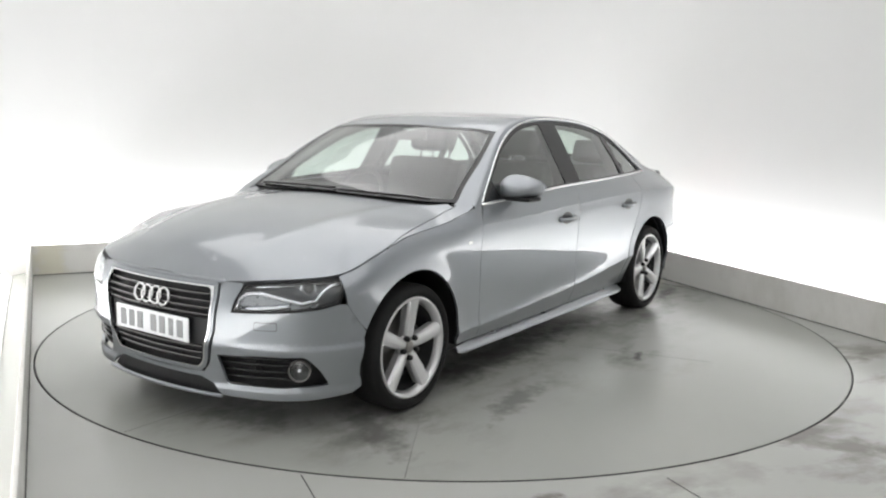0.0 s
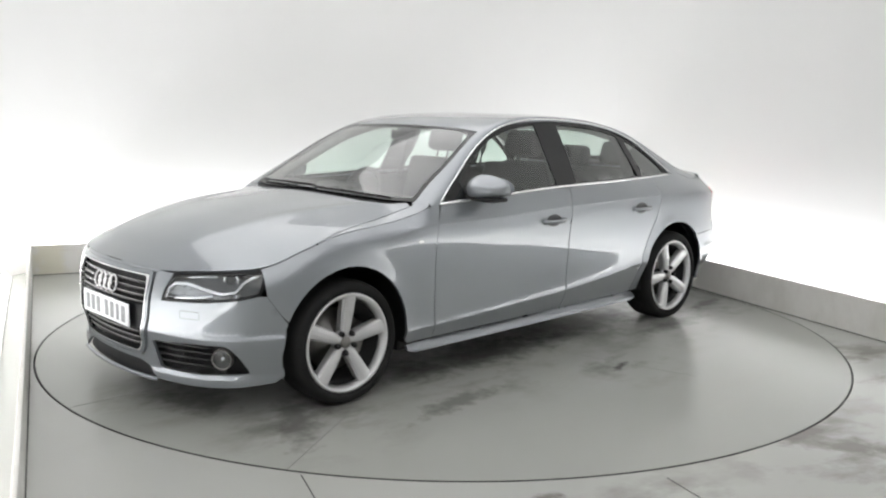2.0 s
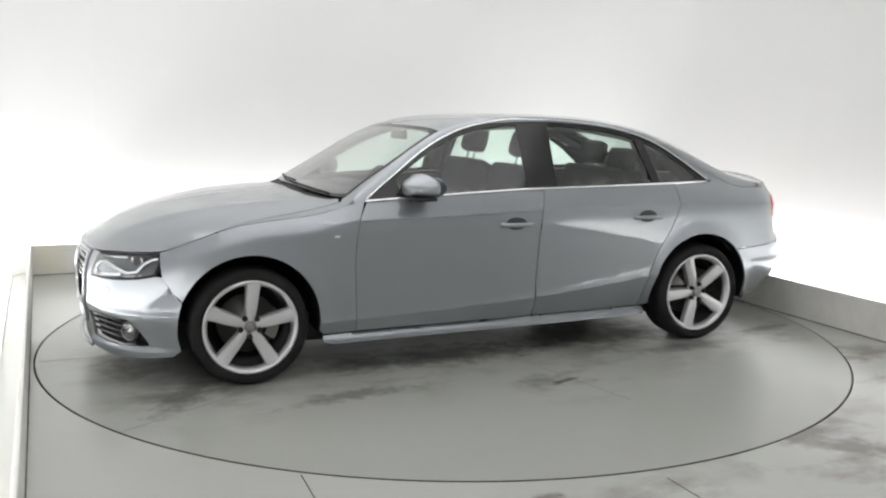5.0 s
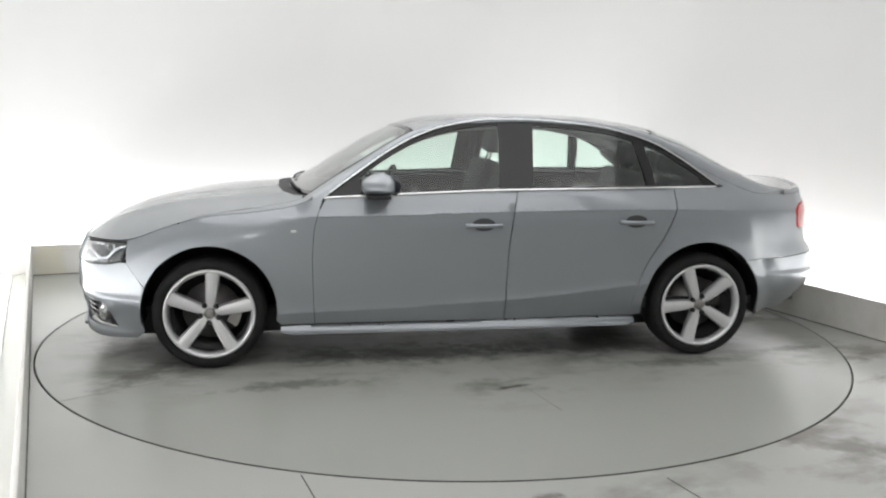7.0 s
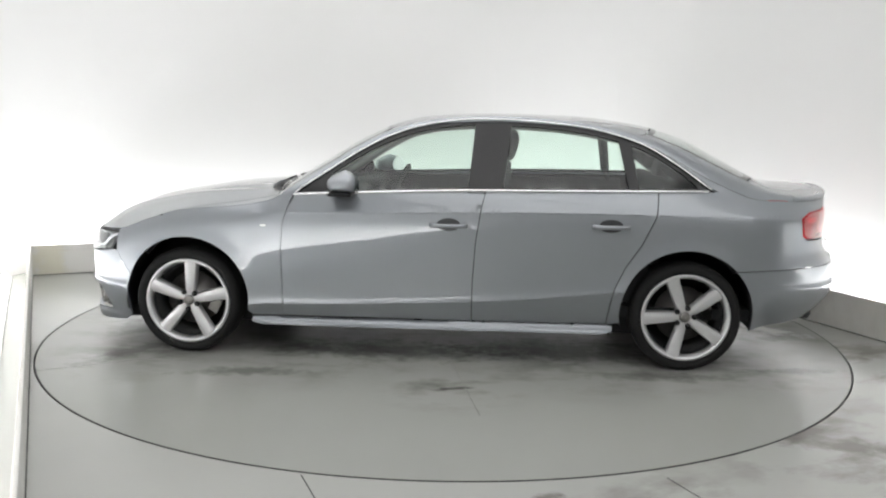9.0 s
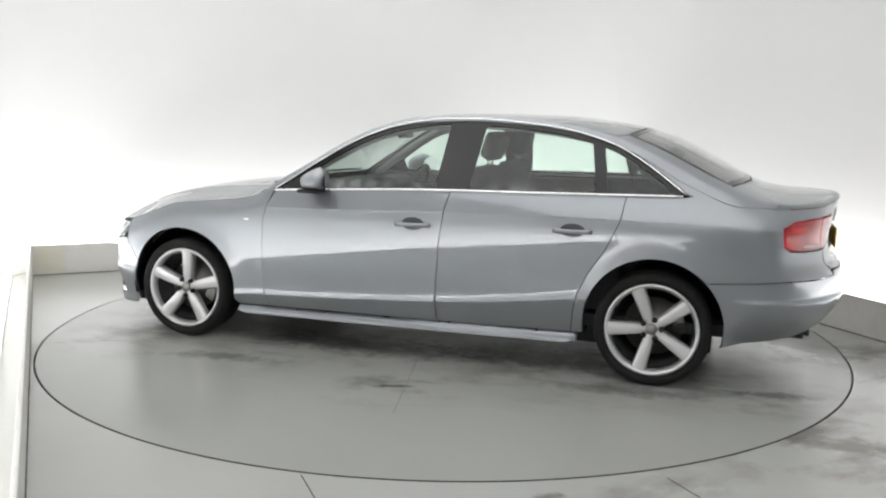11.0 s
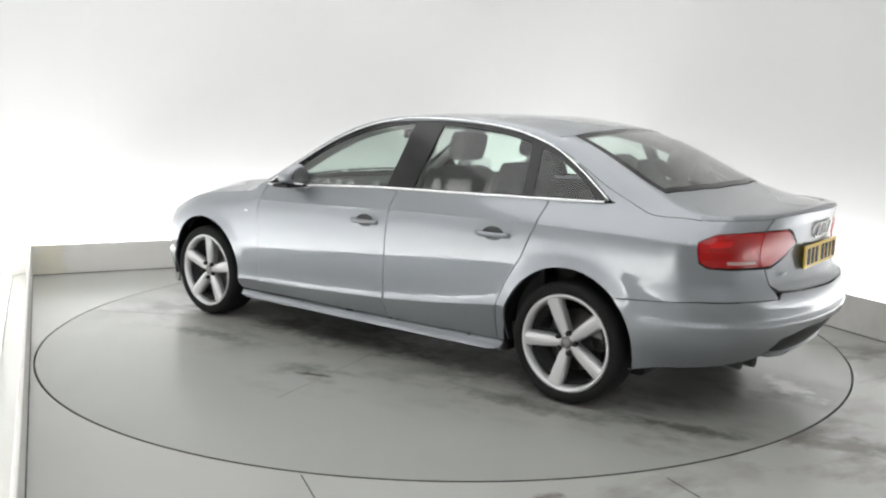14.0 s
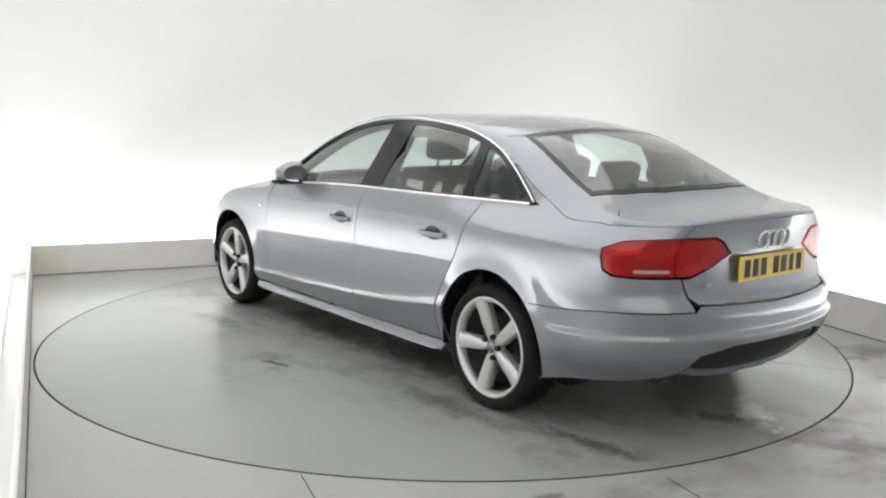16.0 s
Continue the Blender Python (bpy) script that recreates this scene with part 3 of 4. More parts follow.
def make_wheel(car, x, flip, spin, first):
    """A five-spoke alloy wheel; its outer side faces +y."""
    m = pose(x, 0.900 * flip, WHEEL_Z, 0, spin, 0 if flip > 0 else 180)
    if first:
        wheel = copy_wheel(first, car, m)
        return wheel
    bm = bmesh.new()
    lathe(bm, [(0.205, -0.21), (0.232, -0.19), (0.222, -0.15), (0.218, -0.03), (0.226, -0.014), (0.233, -0.005), (0.243, -0.004), (0.247, -0.011), (0.245, -0.03)], 72)
    wheel = part("wheel", bm, ALLOY, car, "silver five-spoke alloy wheel")
    wheel.matrix_local = m
    tyre = [(0.242, -0.205), (0.265, -0.222), (0.292, -0.215), (0.302, -0.195), (WHEEL_R, -0.16), (WHEEL_R, -0.055), (0.303, -0.026), (0.293, -0.006), (0.272, 0.004), (0.252, -0.002), (0.243, -0.016)]
    t = part("tyre", lathe(bmesh.new(), tyre, 96), RUBBER, wheel, "black low-profile tyre")
    bm = bmesh.new()
    for k in range(3):
        r = WHEEL_R + 0.0006
        lathe(bm, [(r, -0.075 - k * 0.032), (r - 0.006, -0.078 - k * 0.032), (r - 0.006, -0.082 - k * 0.032), (r, -0.085 - k * 0.032)], 72)
    part("tread_groove", bm, BLACK, wheel)
    part("barrel", lathe(bmesh.new(), [(0.212, -0.20), (0.212, -0.04), (0.20, -0.19), (0.05, -0.19)], 48), BLACK, wheel)
    part("brake_disc", lathe(bmesh.new(), [(0.001, -0.105), (0.07, -0.105), (0.072, -0.12), (0.155, -0.12), (0.155, -0.145), (0.001, -0.145)], 48), STEEL, wheel, "grey steel brake disc")
    for k in range(5):
        bm = bmesh.new()
        a = radians(90 + 72 * k)
        rot = Matrix.Rotation(-a, 4, "Y")
        rows = []
        for r, half, face in ((0.030, 0.024, -0.030), (0.070, 0.029, -0.026), (0.13, 0.034, -0.020), (0.19, 0.037, -0.015), (0.222, 0.040, -0.011), (0.236, 0.046, -0.010)):
            ring = []
            for w, y in ((-1.0, -0.05), (-1.0, -0.016), (-0.80, -0.003), (-0.25, 0.001), (0.25, 0.001), (0.80, -0.003), (1.0, -0.016), (1.0, -0.05)):
                ring.append(bm.verts.new(rot @ Vector((r, face + y, half * w))))
            rows.append(ring)
        for p, q in zip(rows, rows[1:]):
            for i in range(8):
                bm.faces.new((p[i], p[(i + 1) % 8], q[(i + 1) % 8], q[i]))
        bm.faces.new(rows[0])
        bm.faces.new(rows[-1])
        bmesh.ops.recalc_face_normals(bm, faces=bm.faces)
        part("spoke", bm, ALLOY, wheel, smooth=False)
        bm = lathe(bmesh.new(), [(0.001, -0.034), (0.011, -0.036), (0.014, -0.045), (0.014, -0.06)], 12)
        bmesh.ops.translate(bm, verts=bm.verts, vec=(0.052 * math.cos(a + 0.63), 0.024, 0.052 * math.sin(a + 0.63)))
        part("wheel_bolt", bm, BLACK, wheel)
    part("hub", lathe(bmesh.new(), [(0.001, -0.036), (0.040, -0.037), (0.058, -0.042), (0.064, -0.06), (0.001, -0.08)], 32), ALLOY, wheel)
    bm = bmesh.new()
    for k in range(9):
        a = radians(150 + 60 * k / 8)
        for r0, y in ((0.105, -0.10), (0.165, -0.10), (0.165, -0.15), (0.105, -0.15)):
            bm.verts.new((r0 * math.cos(a), y, r0 * math.sin(a)))
    bm.verts.ensure_lookup_table()
    for k in range(8):
        for i in range(4):
            bm.faces.new([bm.verts[j] for j in (4 * k + i, 4 * k + (i + 1) % 4, 4 * k + 4 + (i + 1) % 4, 4 * k + 4 + i)])
    for k in (0, 8):
        bm.faces.new([bm.verts[4 * k + i] for i in range(4)])
    bmesh.ops.recalc_face_normals(bm, faces=bm.faces)
    part("brake_caliper", bm, STEEL, wheel, "grey steel brake caliper", smooth=False)
    part("hub_cap", lathe(bmesh.new(), [(0.001, -0.020), (0.022, -0.021), (0.030, -0.026), (0.030, -0.034)], 24), STEEL, wheel, "round grey hub cap")
    return wheel


def copy_wheel(first, car, m):
    w = copy_thing(first, m)
    w.parent = car
    w.matrix_local = m
    return w


def ring_badge(car, fn, y0, z0, step, r, out):
    """Four linked bright rings."""
    for k in range(4):
        y = y0 + (k - 1.5) * step
        pts = []
        for i in range(28):
            a = 2 * math.pi * i / 28
            yy, zz = y + r * math.cos(a), z0 + r * math.sin(a)
            p = fn(yy, zz)
            pts.append((p.x + out * (1 if k % 2 else 0.8), yy, zz))
        part("emblem_ring", sweep(bmesh.new(), pts, 0.0055, 6, True), BRIGHT, car, "bright chrome ring of the emblem")


def number_plate(car, fn, z0, sign, mat, label, y0=0.0):
    x = fn(0.0, z0).x + sign * 0.012
    bm = box(bmesh.new(), x - 0.004, x + 0.004, y0 - 0.26, y0 + 0.26, z0 - 0.0555, z0 + 0.0555, 0.003)
    plate = part("number_plate", bm, mat, car, label, smooth=False)
    for k, w in enumerate((0.040, 0.030, 0.040, 0.040, 0.040, 0.040, 0.040)):
        y = y0 - 0.205 + k * 0.062 + (0.035 if k > 3 else 0)
        y = y if sign < 0 else -y + 2 * y0
        part("dark_bar", box(bmesh.new(), x + sign * 0.0042, x + sign * 0.0062, y - w / 2, y + w / 2, z0 - 0.039, z0 + 0.039, 0.0), PLATEGREY if sign > 0 else BLACK, plate, smooth=False)
    return plate


def make_seat(car, x, y, w, rear=False):
    """A dark seat with its backrest and headrest."""
    bm = box(bmesh.new(), x - 0.05, x + 0.45, y - w / 2, y + w / 2, 0.42, 0.58, 0.05)
    seat = part("seat", bm, CABIN, car, "dark grey cloth seat")
    m = pose(x - 0.02, y, 0.55, 0, -16)
    part("backrest", box(bmesh.new(), -0.07, 0.07, -w / 2, w / 2, 0.0, 0.56 if not rear else 0.50, 0.05, m), CABIN, seat)
    heads = (0,) if not rear else (-0.40, 0.0, 0.40)
    for h in heads:
        k = 0.58 if not rear else (0.49 if h else 0.45)
        part("headrest", box(bmesh.new(), -0.05, 0.05, h - 0.135, h + 0.135, k + 0.03, k + 0.20, 0.045, m), CABIN, seat)
        for q in (-0.05, 0.05):
            a, b = m @ Vector((0, h + q, k - 0.03)), m @ Vector((0, h + q, k + 0.06))
            part("headrest_post", sweep(bmesh.new(), [a, b], 0.007, 6), CHROME, seat)
    return seat


def make_car():
    car = tagged(new("car"), "silver-grey metallic four-door saloon car with five-spoke alloy wheels", "car")

    # outlines of the flank, by (x, z)
    door_front = [(0.79, 0.937), (0.83, 0.865), (0.855, 0.77), (0.866, 0.61), (0.860, 0.38), (0.853, 0.238)]
    door_mid = [(-0.225, 0.239), (-0.227, 0.47), (-0.24, 0.695), (-0.267, 0.886), (-0.29, belt(-0.29))]
    door_back = [(-0.985, 0.244), (-1.0, 0.37), (-1.022, 0.47), (-1.075, 0.584), (-1.16, 0.714), (-1.232, 0.874), (-1.248, belt(-1.248))]
    doors = []
    # fine rows of points along the pressed lines of the flank
    pressed = [(x, shoulder(x) + d) for x in np.arange(-2.0, 1.05, 0.03) for d in (-0.010, -0.005, -0.0025, 0.0, 0.0025, 0.005, 0.010)]
    pressed += [(x, crease(x) + d) for x in np.arange(-1.2, 1.2, 0.03) for d in (-0.010, -0.004, -0.001, 0.001, 0.006, 0.014, 0.025)]
    pressed = unrolled(pressed)
    ledge_front = [(u, z) for u in np.arange(1.75, U_FRONT, 0.03) for z in (0.382, 0.390, 0.396, 0.402, 0.409, 0.416, 0.19, 0.198, 0.206, 0.214, 0.222)]
    ledge_rear = [(u, z) for u in np.arange(U_REAR, -1.78, 0.03) for z in (0.478, 0.485, 0.490, 0.496, 0.502, 0.508, 0.515)]
    front_door = door_front + door_mid + run(belt, -0.29, 0.79, 12)[1:-1]
    rear_door = door_mid[::-1][:-1] + [door_mid[0]] + door_back + run(belt, -1.248, -0.29, 12)[1:-1]
    doors += pair("front_door", PAINT, car, front_door, side, "silver-grey front door", lines=pressed)
    rdoors = pair("rear_door", PAINT, car, rear_door, side, "silver-grey rear door", lines=pressed)
    fender = ([(0.853, 0.238), (1.035, 0.238)] + arch(AXLE, 189, 22)[0:] + [(1.79, 0.50), (1.845, 0.585), (1.845, rail(1.845) - 0.004)]
              + run(rail, 1.80, 0.90, 26, -0.002) + [(0.84, 0.935), (0.80, 0.945)] + door_front[1:-1])
    pair("front_wing", PAINT, car, unrolled(fender), side, "silver-grey front wing", gap=0.0007, lines=pressed)
    sill = [(1.04, 0.230), (1.04, 0.196), (0.98, 0.180), (-0.95, 0.188), (-1.02, 0.204), (-1.025, 0.234)] + [(-0.98, 0.238), (0.853, 0.233)]
    pair("sill", PAINT, car, sill, side, "silver-grey side skirt", step=0.014)
    quarter = (door_back[1:] + run(belt, -1.26, -1.55, 8)[0:] + [(-1.585, belt(-1.585) + 0.004)]
               + [(x, window_top(x) + 0.012) for x in np.linspace(-1.555, -0.98, 22)] + [(x, rail(x) - rim(x)[0]) for x in np.linspace(-0.98, -1.98, 36)])
    rear_round = [(-AXLE + ARCH * math.cos(radians(a)), HUB + ARCH * math.sin(radians(a))) for a in np.linspace(135.5, -11, 32)]
    lip_z = smooth_curve((U_REAR - 0.004, 0.985), (-2.65, 0.982), (-2.48, 0.972), (-2.39, 0.962), (-2.28, 0.958), (along(-2.0, 0.955), 0.954))
    quarter = (unrolled(quarter) + [(u, lip_z(u)) for u in np.linspace(along(-2.0, 0.955), -2.39, 12)]
               + [(-2.39, 0.907), (-2.23, 0.903), (-2.13, 0.897), (-2.064, 0.866), (-2.08, 0.772), (-2.118, 0.749), (-2.23, 0.741), (-2.426, 0.737), (-2.441, 0.66), (-2.447, 0.602)]
               + unrolled([(-2.07, 0.600), (-1.90, 0.588), (-1.72, 0.578)] + rear_round + [(-1.0, 0.240), (-0.985, 0.244)]))
    pair("rear_quarter", PAINT, car, quarter, side, "silver-grey rear quarter panel", lines=pressed)

    # bumpers
    grille_in = [(0.353, 0.646), (0.373, 0.59), (0.358, 0.45), (0.312, 0.312), (0.282, 0.281)]

    def by_nose(poly):
        return [(across(y, z), z) for y, z in poly]

    def by_tail(poly):
        return [(across(y, z, False), z) for y, z in poly]
    lamp = [(2.31, 0.670), (2.10, 0.688), (1.858, 0.697), (1.882, 0.588), (1.97, 0.570), (2.12, 0.556), (2.365, 0.546), (2.35, 0.60)]
    intake = [(2.45, 0.350), (2.24, 0.362), (2.035, 0.362), (1.975, 0.30), (1.925, 0.226), (2.14, 0.215), (2.40, 0.217), (2.425, 0.28)]
    lipz = 0.165
    UM = U_FRONT + 0.004
    bumper = ([(along(1.79, 0.50), 0.50), (along(1.845, 0.585), 0.585)] + lamp[3:7] + [lamp[7], lamp[0], (2.35, 0.672)]
              + by_nose([(0.39, 0.675), (0.387, 0.66), (0.40, 0.60), (0.385, 0.45), (0.335, 0.30), (0.30, 0.258), (0.15, 0.252)]) + [(UM, 0.252), (UM, 0.232)]
              + by_nose([(0.28, 0.232), (0.35, 0.21), (0.40, lipz)]) + [(2.2, 0.158), (2.0, 0.160), (1.90, 0.168), (along(1.80, 0.175), 0.175), (along(1.768, 0.20), 0.20)]
              + [(along(x, z), z) for x, z in arch(AXLE, -17, 21, n=8)])
    whole("front_bumper", PAINT, car, bumper, side, "silver-grey front bumper", holes=[rounded(intake, 0.02)], step=0.03, gap=0.0007, lines=ledge_front)
    lens_in = shrink(rounded(lamp, 0.02), 0.009)
    pair("headlamp_seal", BLACK, car, lamp, side, lift=-0.004, gap=-0.002, holes=[lens_in])
    for m in (False, True):
        flip = Vector((1, -1 if m else 1, 1))
        lampob = part("headlamp", skin(lens_in, inset_side(0.030), 0.03, mirror=m, depth=0.0, gap=0), LAMPGREY, car, "clear headlamp with grey housing")
        part("lens", skin(lens_in, side, 0.03, mirror=m, depth=0.003, gap=0.001, lift=0.001), LENSGLASS, lampob, "clear lamp lens")

        def strip(poly, d=0.016):
            return [Vector(inset_side(d)(u, z)) * flip for u, z in poly]
        path = [(2.335, 0.565), (2.325, 0.60), (2.29, 0.626), (2.22, 0.630), (2.14, 0.612), (2.05, 0.592), (1.99, 0.602), (1.955, 0.645), (1.92, 0.664), (1.89, 0.666)]
        part("light_strip", sweep(bmesh.new(), strip(path), 0.0105, 8), REFLECT, lampob, "bright running-light strip")
        part("light_strip", sweep(bmesh.new(), strip([(2.31, 0.564), (2.24, 0.566), (2.15, 0.574), (2.09, 0.580)], 0.02), 0.013, 8), REFLECT, lampob)
        bowl = [(2.335, 0.556), (2.325, 0.595), (2.29, 0.621), (2.22, 0.625), (2.14, 0.607), (2.05, 0.588), (1.97, 0.590), (1.98, 0.576), (2.12, 0.564)]
        part("reflector_bowl", skin(bowl, inset_side(0.025), 0.03, mirror=m, depth=0.0, gap=0), LAMPSILVER, lampob, "satin silver reflector bowl")
        c = Vector(inset_side(0.03)(2.02, 0.650)) * flip
        n = Vector((0.75, 0.66 * flip.y, 0)).normalized()
        for prof, mat, nm in (([(0.001, 0.012), (0.018, 0.008), (0.028, -0.004)], GLOSSBLACK, "projector"), ([(0.028, 0.0), (0.034, 0.004), (0.036, -0.006)], REFLECT, "projector_ring")):
            bm = lathe(bmesh.new(), prof, 28, "Z")
            bmesh.ops.transform(bm, matrix=Matrix.Translation(c) @ n.to_track_quat("Z", "Y").to_matrix().to_4x4(), verts=bm.verts)
            part(nm, bm, mat, lampob)
        c = Vector(inset_side(0.026)(2.15, 0.655)) * flip
        part("reflector", sweep(bmesh.new(), strip([(2.27, 0.652), (2.17, 0.660), (2.08, 0.666)], 0.024), 0.010, 8), REFLECT, lampob)
        cover = rounded([(2.25, 0.478), (2.15, 0.478), (2.15, 0.512), (2.25, 0.512)], 0.006)
        part("washer_seam", skin(cover, side, 0.02, mirror=m, depth=0.0, gap=-0.0015, lift=0.0006), RECESS, car, "fine dark seam of the lamp washer cover")
        part("washer_cover", skin(cover, side, 0.02, mirror=m, depth=0.002, gap=0.001, lift=0.0014), PAINT, car, "silver-grey lamp washer cover")
        # lower intake with its fog lamp
        pocket = part("intake", skin(rounded(intake, 0.02), inset_side(0.035), 0.03, mirror=m, depth=0.0, gap=-0.004), BLACK, car, "black lower air intake")
        for k, z in enumerate((0.255, 0.286, 0.317, 0.346)):
            part("slat", sweep(bmesh.new(), strip([(2.43 - 0.010 * abs(k - 3), z), (2.28, z), (2.15, z), (2.10, z)], 0.014), 0.007, 6), GLOSSBLACK, pocket)
        c = Vector(inset_side(0.008)(2.062, 0.293)) * flip
        n = Vector((0.80, 0.60 * flip.y, 0)).normalized()
        turn = Matrix.Translation(c) @ n.to_track_quat("Z", "Y").to_matrix().to_4x4()
        for prof, mat, nm, lab in (([(0.001, 0.0), (0.008, -0.003), (0.014, -0.012)], REFLECT, "fog_bulb", ""), ([(0.043, 0.0), (0.046, 0.003), (0.049, 0.0), (0.049, -0.03)], STEEL, "fog_lamp_ring", "chrome fog lamp ring"), ([(0.001, -0.016), (0.03, -0.012), (0.043, -0.004)], GLOSSBLACK, "fog_lamp", "round fog lamp"),
                                   ([(0.001, 0.004), (0.02, 0.003), (0.040, -0.001)], LENSGLASS, "fog_lens", "")):
            bm = lathe(bmesh.new(), prof, 32, "Z")
            bmesh.ops.transform(bm, matrix=turn, verts=bm.verts)
            part(nm, bm, mat, pocket, lab)
    # dark splitter opening and blade under the nose
    low = [(-0.39, lipz), (-0.345, 0.21), (-0.27, 0.232), (0.27, 0.232), (0.345, 0.21), (0.39, lipz), (0.3, 0.155), (-0.3, 0.155)]
    part("splitter_opening", skin(low, front_face(-0.02), 0.03, depth=0, gap=-0.004), BLACK, car, "black lower grille opening")
    part("splitter", sweep(bmesh.new(), [front_face(0.004)(y, 0.160) for y in np.linspace(-0.40, 0.40, 21)], 0.010, 8), PAINT, car, "silver-grey splitter blade")

    # grille
    full = grille_in + [(-y, z) for y, z in grille_in[::-1]]
    grille = part("grille", skin(rounded(full, 0.02), front_face(-0.030), 0.04, depth=0, gap=-0.006), BLACK, car, "tall black grille with a bright frame")
    for z in (0.312, 0.342, 0.372, 0.520, 0.550, 0.580, 0.610):
        w = float(np.interp(z, [0.30, 0.45, 0.59, 0.64], [0.29, 0.35, 0.365, 0.345])) - 0.005
        part("slat", sweep(bmesh.new(), [front_face(-0.010)(y, z) for y in np.linspace(-w, w, 17)], 0.0085, 8), GLOSSBLACK, grille)
        part("slat_edge", sweep(bmesh.new(), [front_face(-0.001)(y, z + 0.005) for y in np.linspace(-w, w, 17)], 0.0014, 6), STEEL, grille)
    part("grille_panel", skin([(-0.33, 0.385), (0.33, 0.385), (0.345, 0.505), (-0.345, 0.505)], front_face(-0.010), 0.04, depth=0.01), BLACK, grille)
    outer = rounded([(0.382, 0.668), (0.396, 0.60), (0.381, 0.45), (0.331, 0.30), (0.296, 0.262)] + [(-0.296, 0.262), (-0.331, 0.30), (-0.381, 0.45), (-0.396, 0.60), (-0.382, 0.668)], 0.02)
    middle = shrink(outer, 0.016)
    part("grille_surround", skin(outer, front_face(0.009), 0.02, holes=[middle], depth=0.03, gap=0.0), PAINT, grille, "silver-grey painted grille surround")
    part("grille_frame", skin(middle, front_face(0.012), 0.02, holes=[rounded(full, 0.02)], depth=0.03, gap=0.0), CHROME, grille, "narrow chrome grille frame")
    part("bonnet_lip", sweep(bmesh.new(), [front_face(-0.010)(y, 0.668) for y in np.linspace(-0.40, 0.40, 25)], 0.012, 10), PAINT, car, "silver-grey leading edge of the bonnet")
    ring_badge(grille, front_face(0.0), 0.0, 0.575, 0.056, 0.038, 0.006)
    number_plate(car, front_face(-0.014), 0.445, 1, WHITEPLATE, "white number plate with dark bars")

    # rear end
    UT = U_REAR - 0.004
    tl_out = [(-2.07, 0.862), (-2.13, 0.892), (-2.23, 0.898), (-2.388, 0.902), (-2.395, 0.742), (-2.23, 0.746), (-2.12, 0.754), (-2.085, 0.775)]
    tl_in = [(-2.392, 0.902), (-2.566, 0.903), (-2.62, 0.882), (-2.682, 0.836), (-2.56, 0.775), (-2.472, 0.744), (-2.398, 0.742)]
    lid_low = [(-2.43, 0.735), (-2.445, 0.66), (-2.475, 0.632), (-2.65, 0.622), (UT, 0.620)]
    for m in (False, True):
        flip = Vector((1, -1 if m else 1, 1))
        for poly, name in ((tl_out, "tail_lamp"), (tl_in, "boot_lamp")):
            t = part(name, skin(rounded(poly, 0.015), inset_side(0.012), 0.03, mirror=m, depth=0.0, gap=0.0, lift=0.004), REDLENS, car, "red rear lamp")
            part("lens", skin(rounded(poly, 0.015), side, 0.03, mirror=m, depth=0.006, gap=0.003, lift=0.004), LENSRED, t, "glossy red lens")
        part("lamp_band", skin(rounded([(-2.12, 0.84), (-2.36, 0.845), (-2.36, 0.872), (-2.13, 0.868)], 0.008), side, 0.03, mirror=m, depth=0.004, gap=0, lift=-0.004), BRIGHTRED, t, "brighter red reflector band")
        part("reverse_lamp", skin(rounded([(-2.21, 0.764), (-2.37, 0.762), (-2.37, 0.776), (-2.21, 0.778)], 0.004), side, 0.03, mirror=m, depth=0.004, gap=0, lift=0.0055), CLEARLENS, t, "pale clear lower strip")
        part("light_bar", skin(rounded([(-2.23, 0.80), (-2.36, 0.795), (-2.36, 0.875), (-2.23, 0.868)], 0.015), side, 0.03, mirror=m, depth=0.004, gap=0, lift=-0.002), REDLENS, t)
    lid = [(-2.392, 0.962), (-2.392, 0.908), (-2.566, 0.909), (-2.624, 0.888), (-2.69, 0.836), (-2.56, 0.769), (-2.474, 0.738)] + lid_low + [(UT, 0.985), (-2.65, 0.982), (-2.48, 0.972)]
    lids = whole("boot_lid", PAINT, car, lid, side, "silver-grey boot lid", step=0.03, lines=[(u, z) for u in np.arange(UT, -2.45, 0.03) for z in (0.632, 0.640, 0.648, 0.656, 0.666, 0.676)])
    deck_edge = []
    bm, rows = bmesh.new(), []
    us = np.linspace(along(-2.0, 0.955), UT, 34)
    for u, sgn in [(u, 1) for u in us] + [(u, -1) for u in us[::-1]]:
        a = side(u, lip_z(u))
        e = ease(-2.02, -2.2, a.x)
        d = top(a.x + 0.05 * e, max(a.y * (1 - 0.035 * e) - 0.034 * (1 - e), 0))
        deck_edge += [(d.x, d.y)] if sgn > 0 else []
        rise = 0.010 * e
        c = Vector(((a.x * 3 + d.x) / 4 - 0.006, a.y * 0.985, max(a.z, d.z) + 0.006 + rise))
        rows.append([bm.verts.new((a * (1 - k) ** 2 + c * 2 * k * (1 - k) + d * k * k) * Vector((1, sgn, 1))) for k in np.linspace(0, 1, 6)])
    for p, q in zip(rows, rows[1:]):
        for i in range(5):
            bm.faces.new((p[i], q[i], q[i + 1], p[i + 1]))
    bmesh.ops.recalc_face_normals(bm, faces=bm.faces)
    part("boot_lip", bm, PAINT, car, "silver-grey raised lip of the boot")
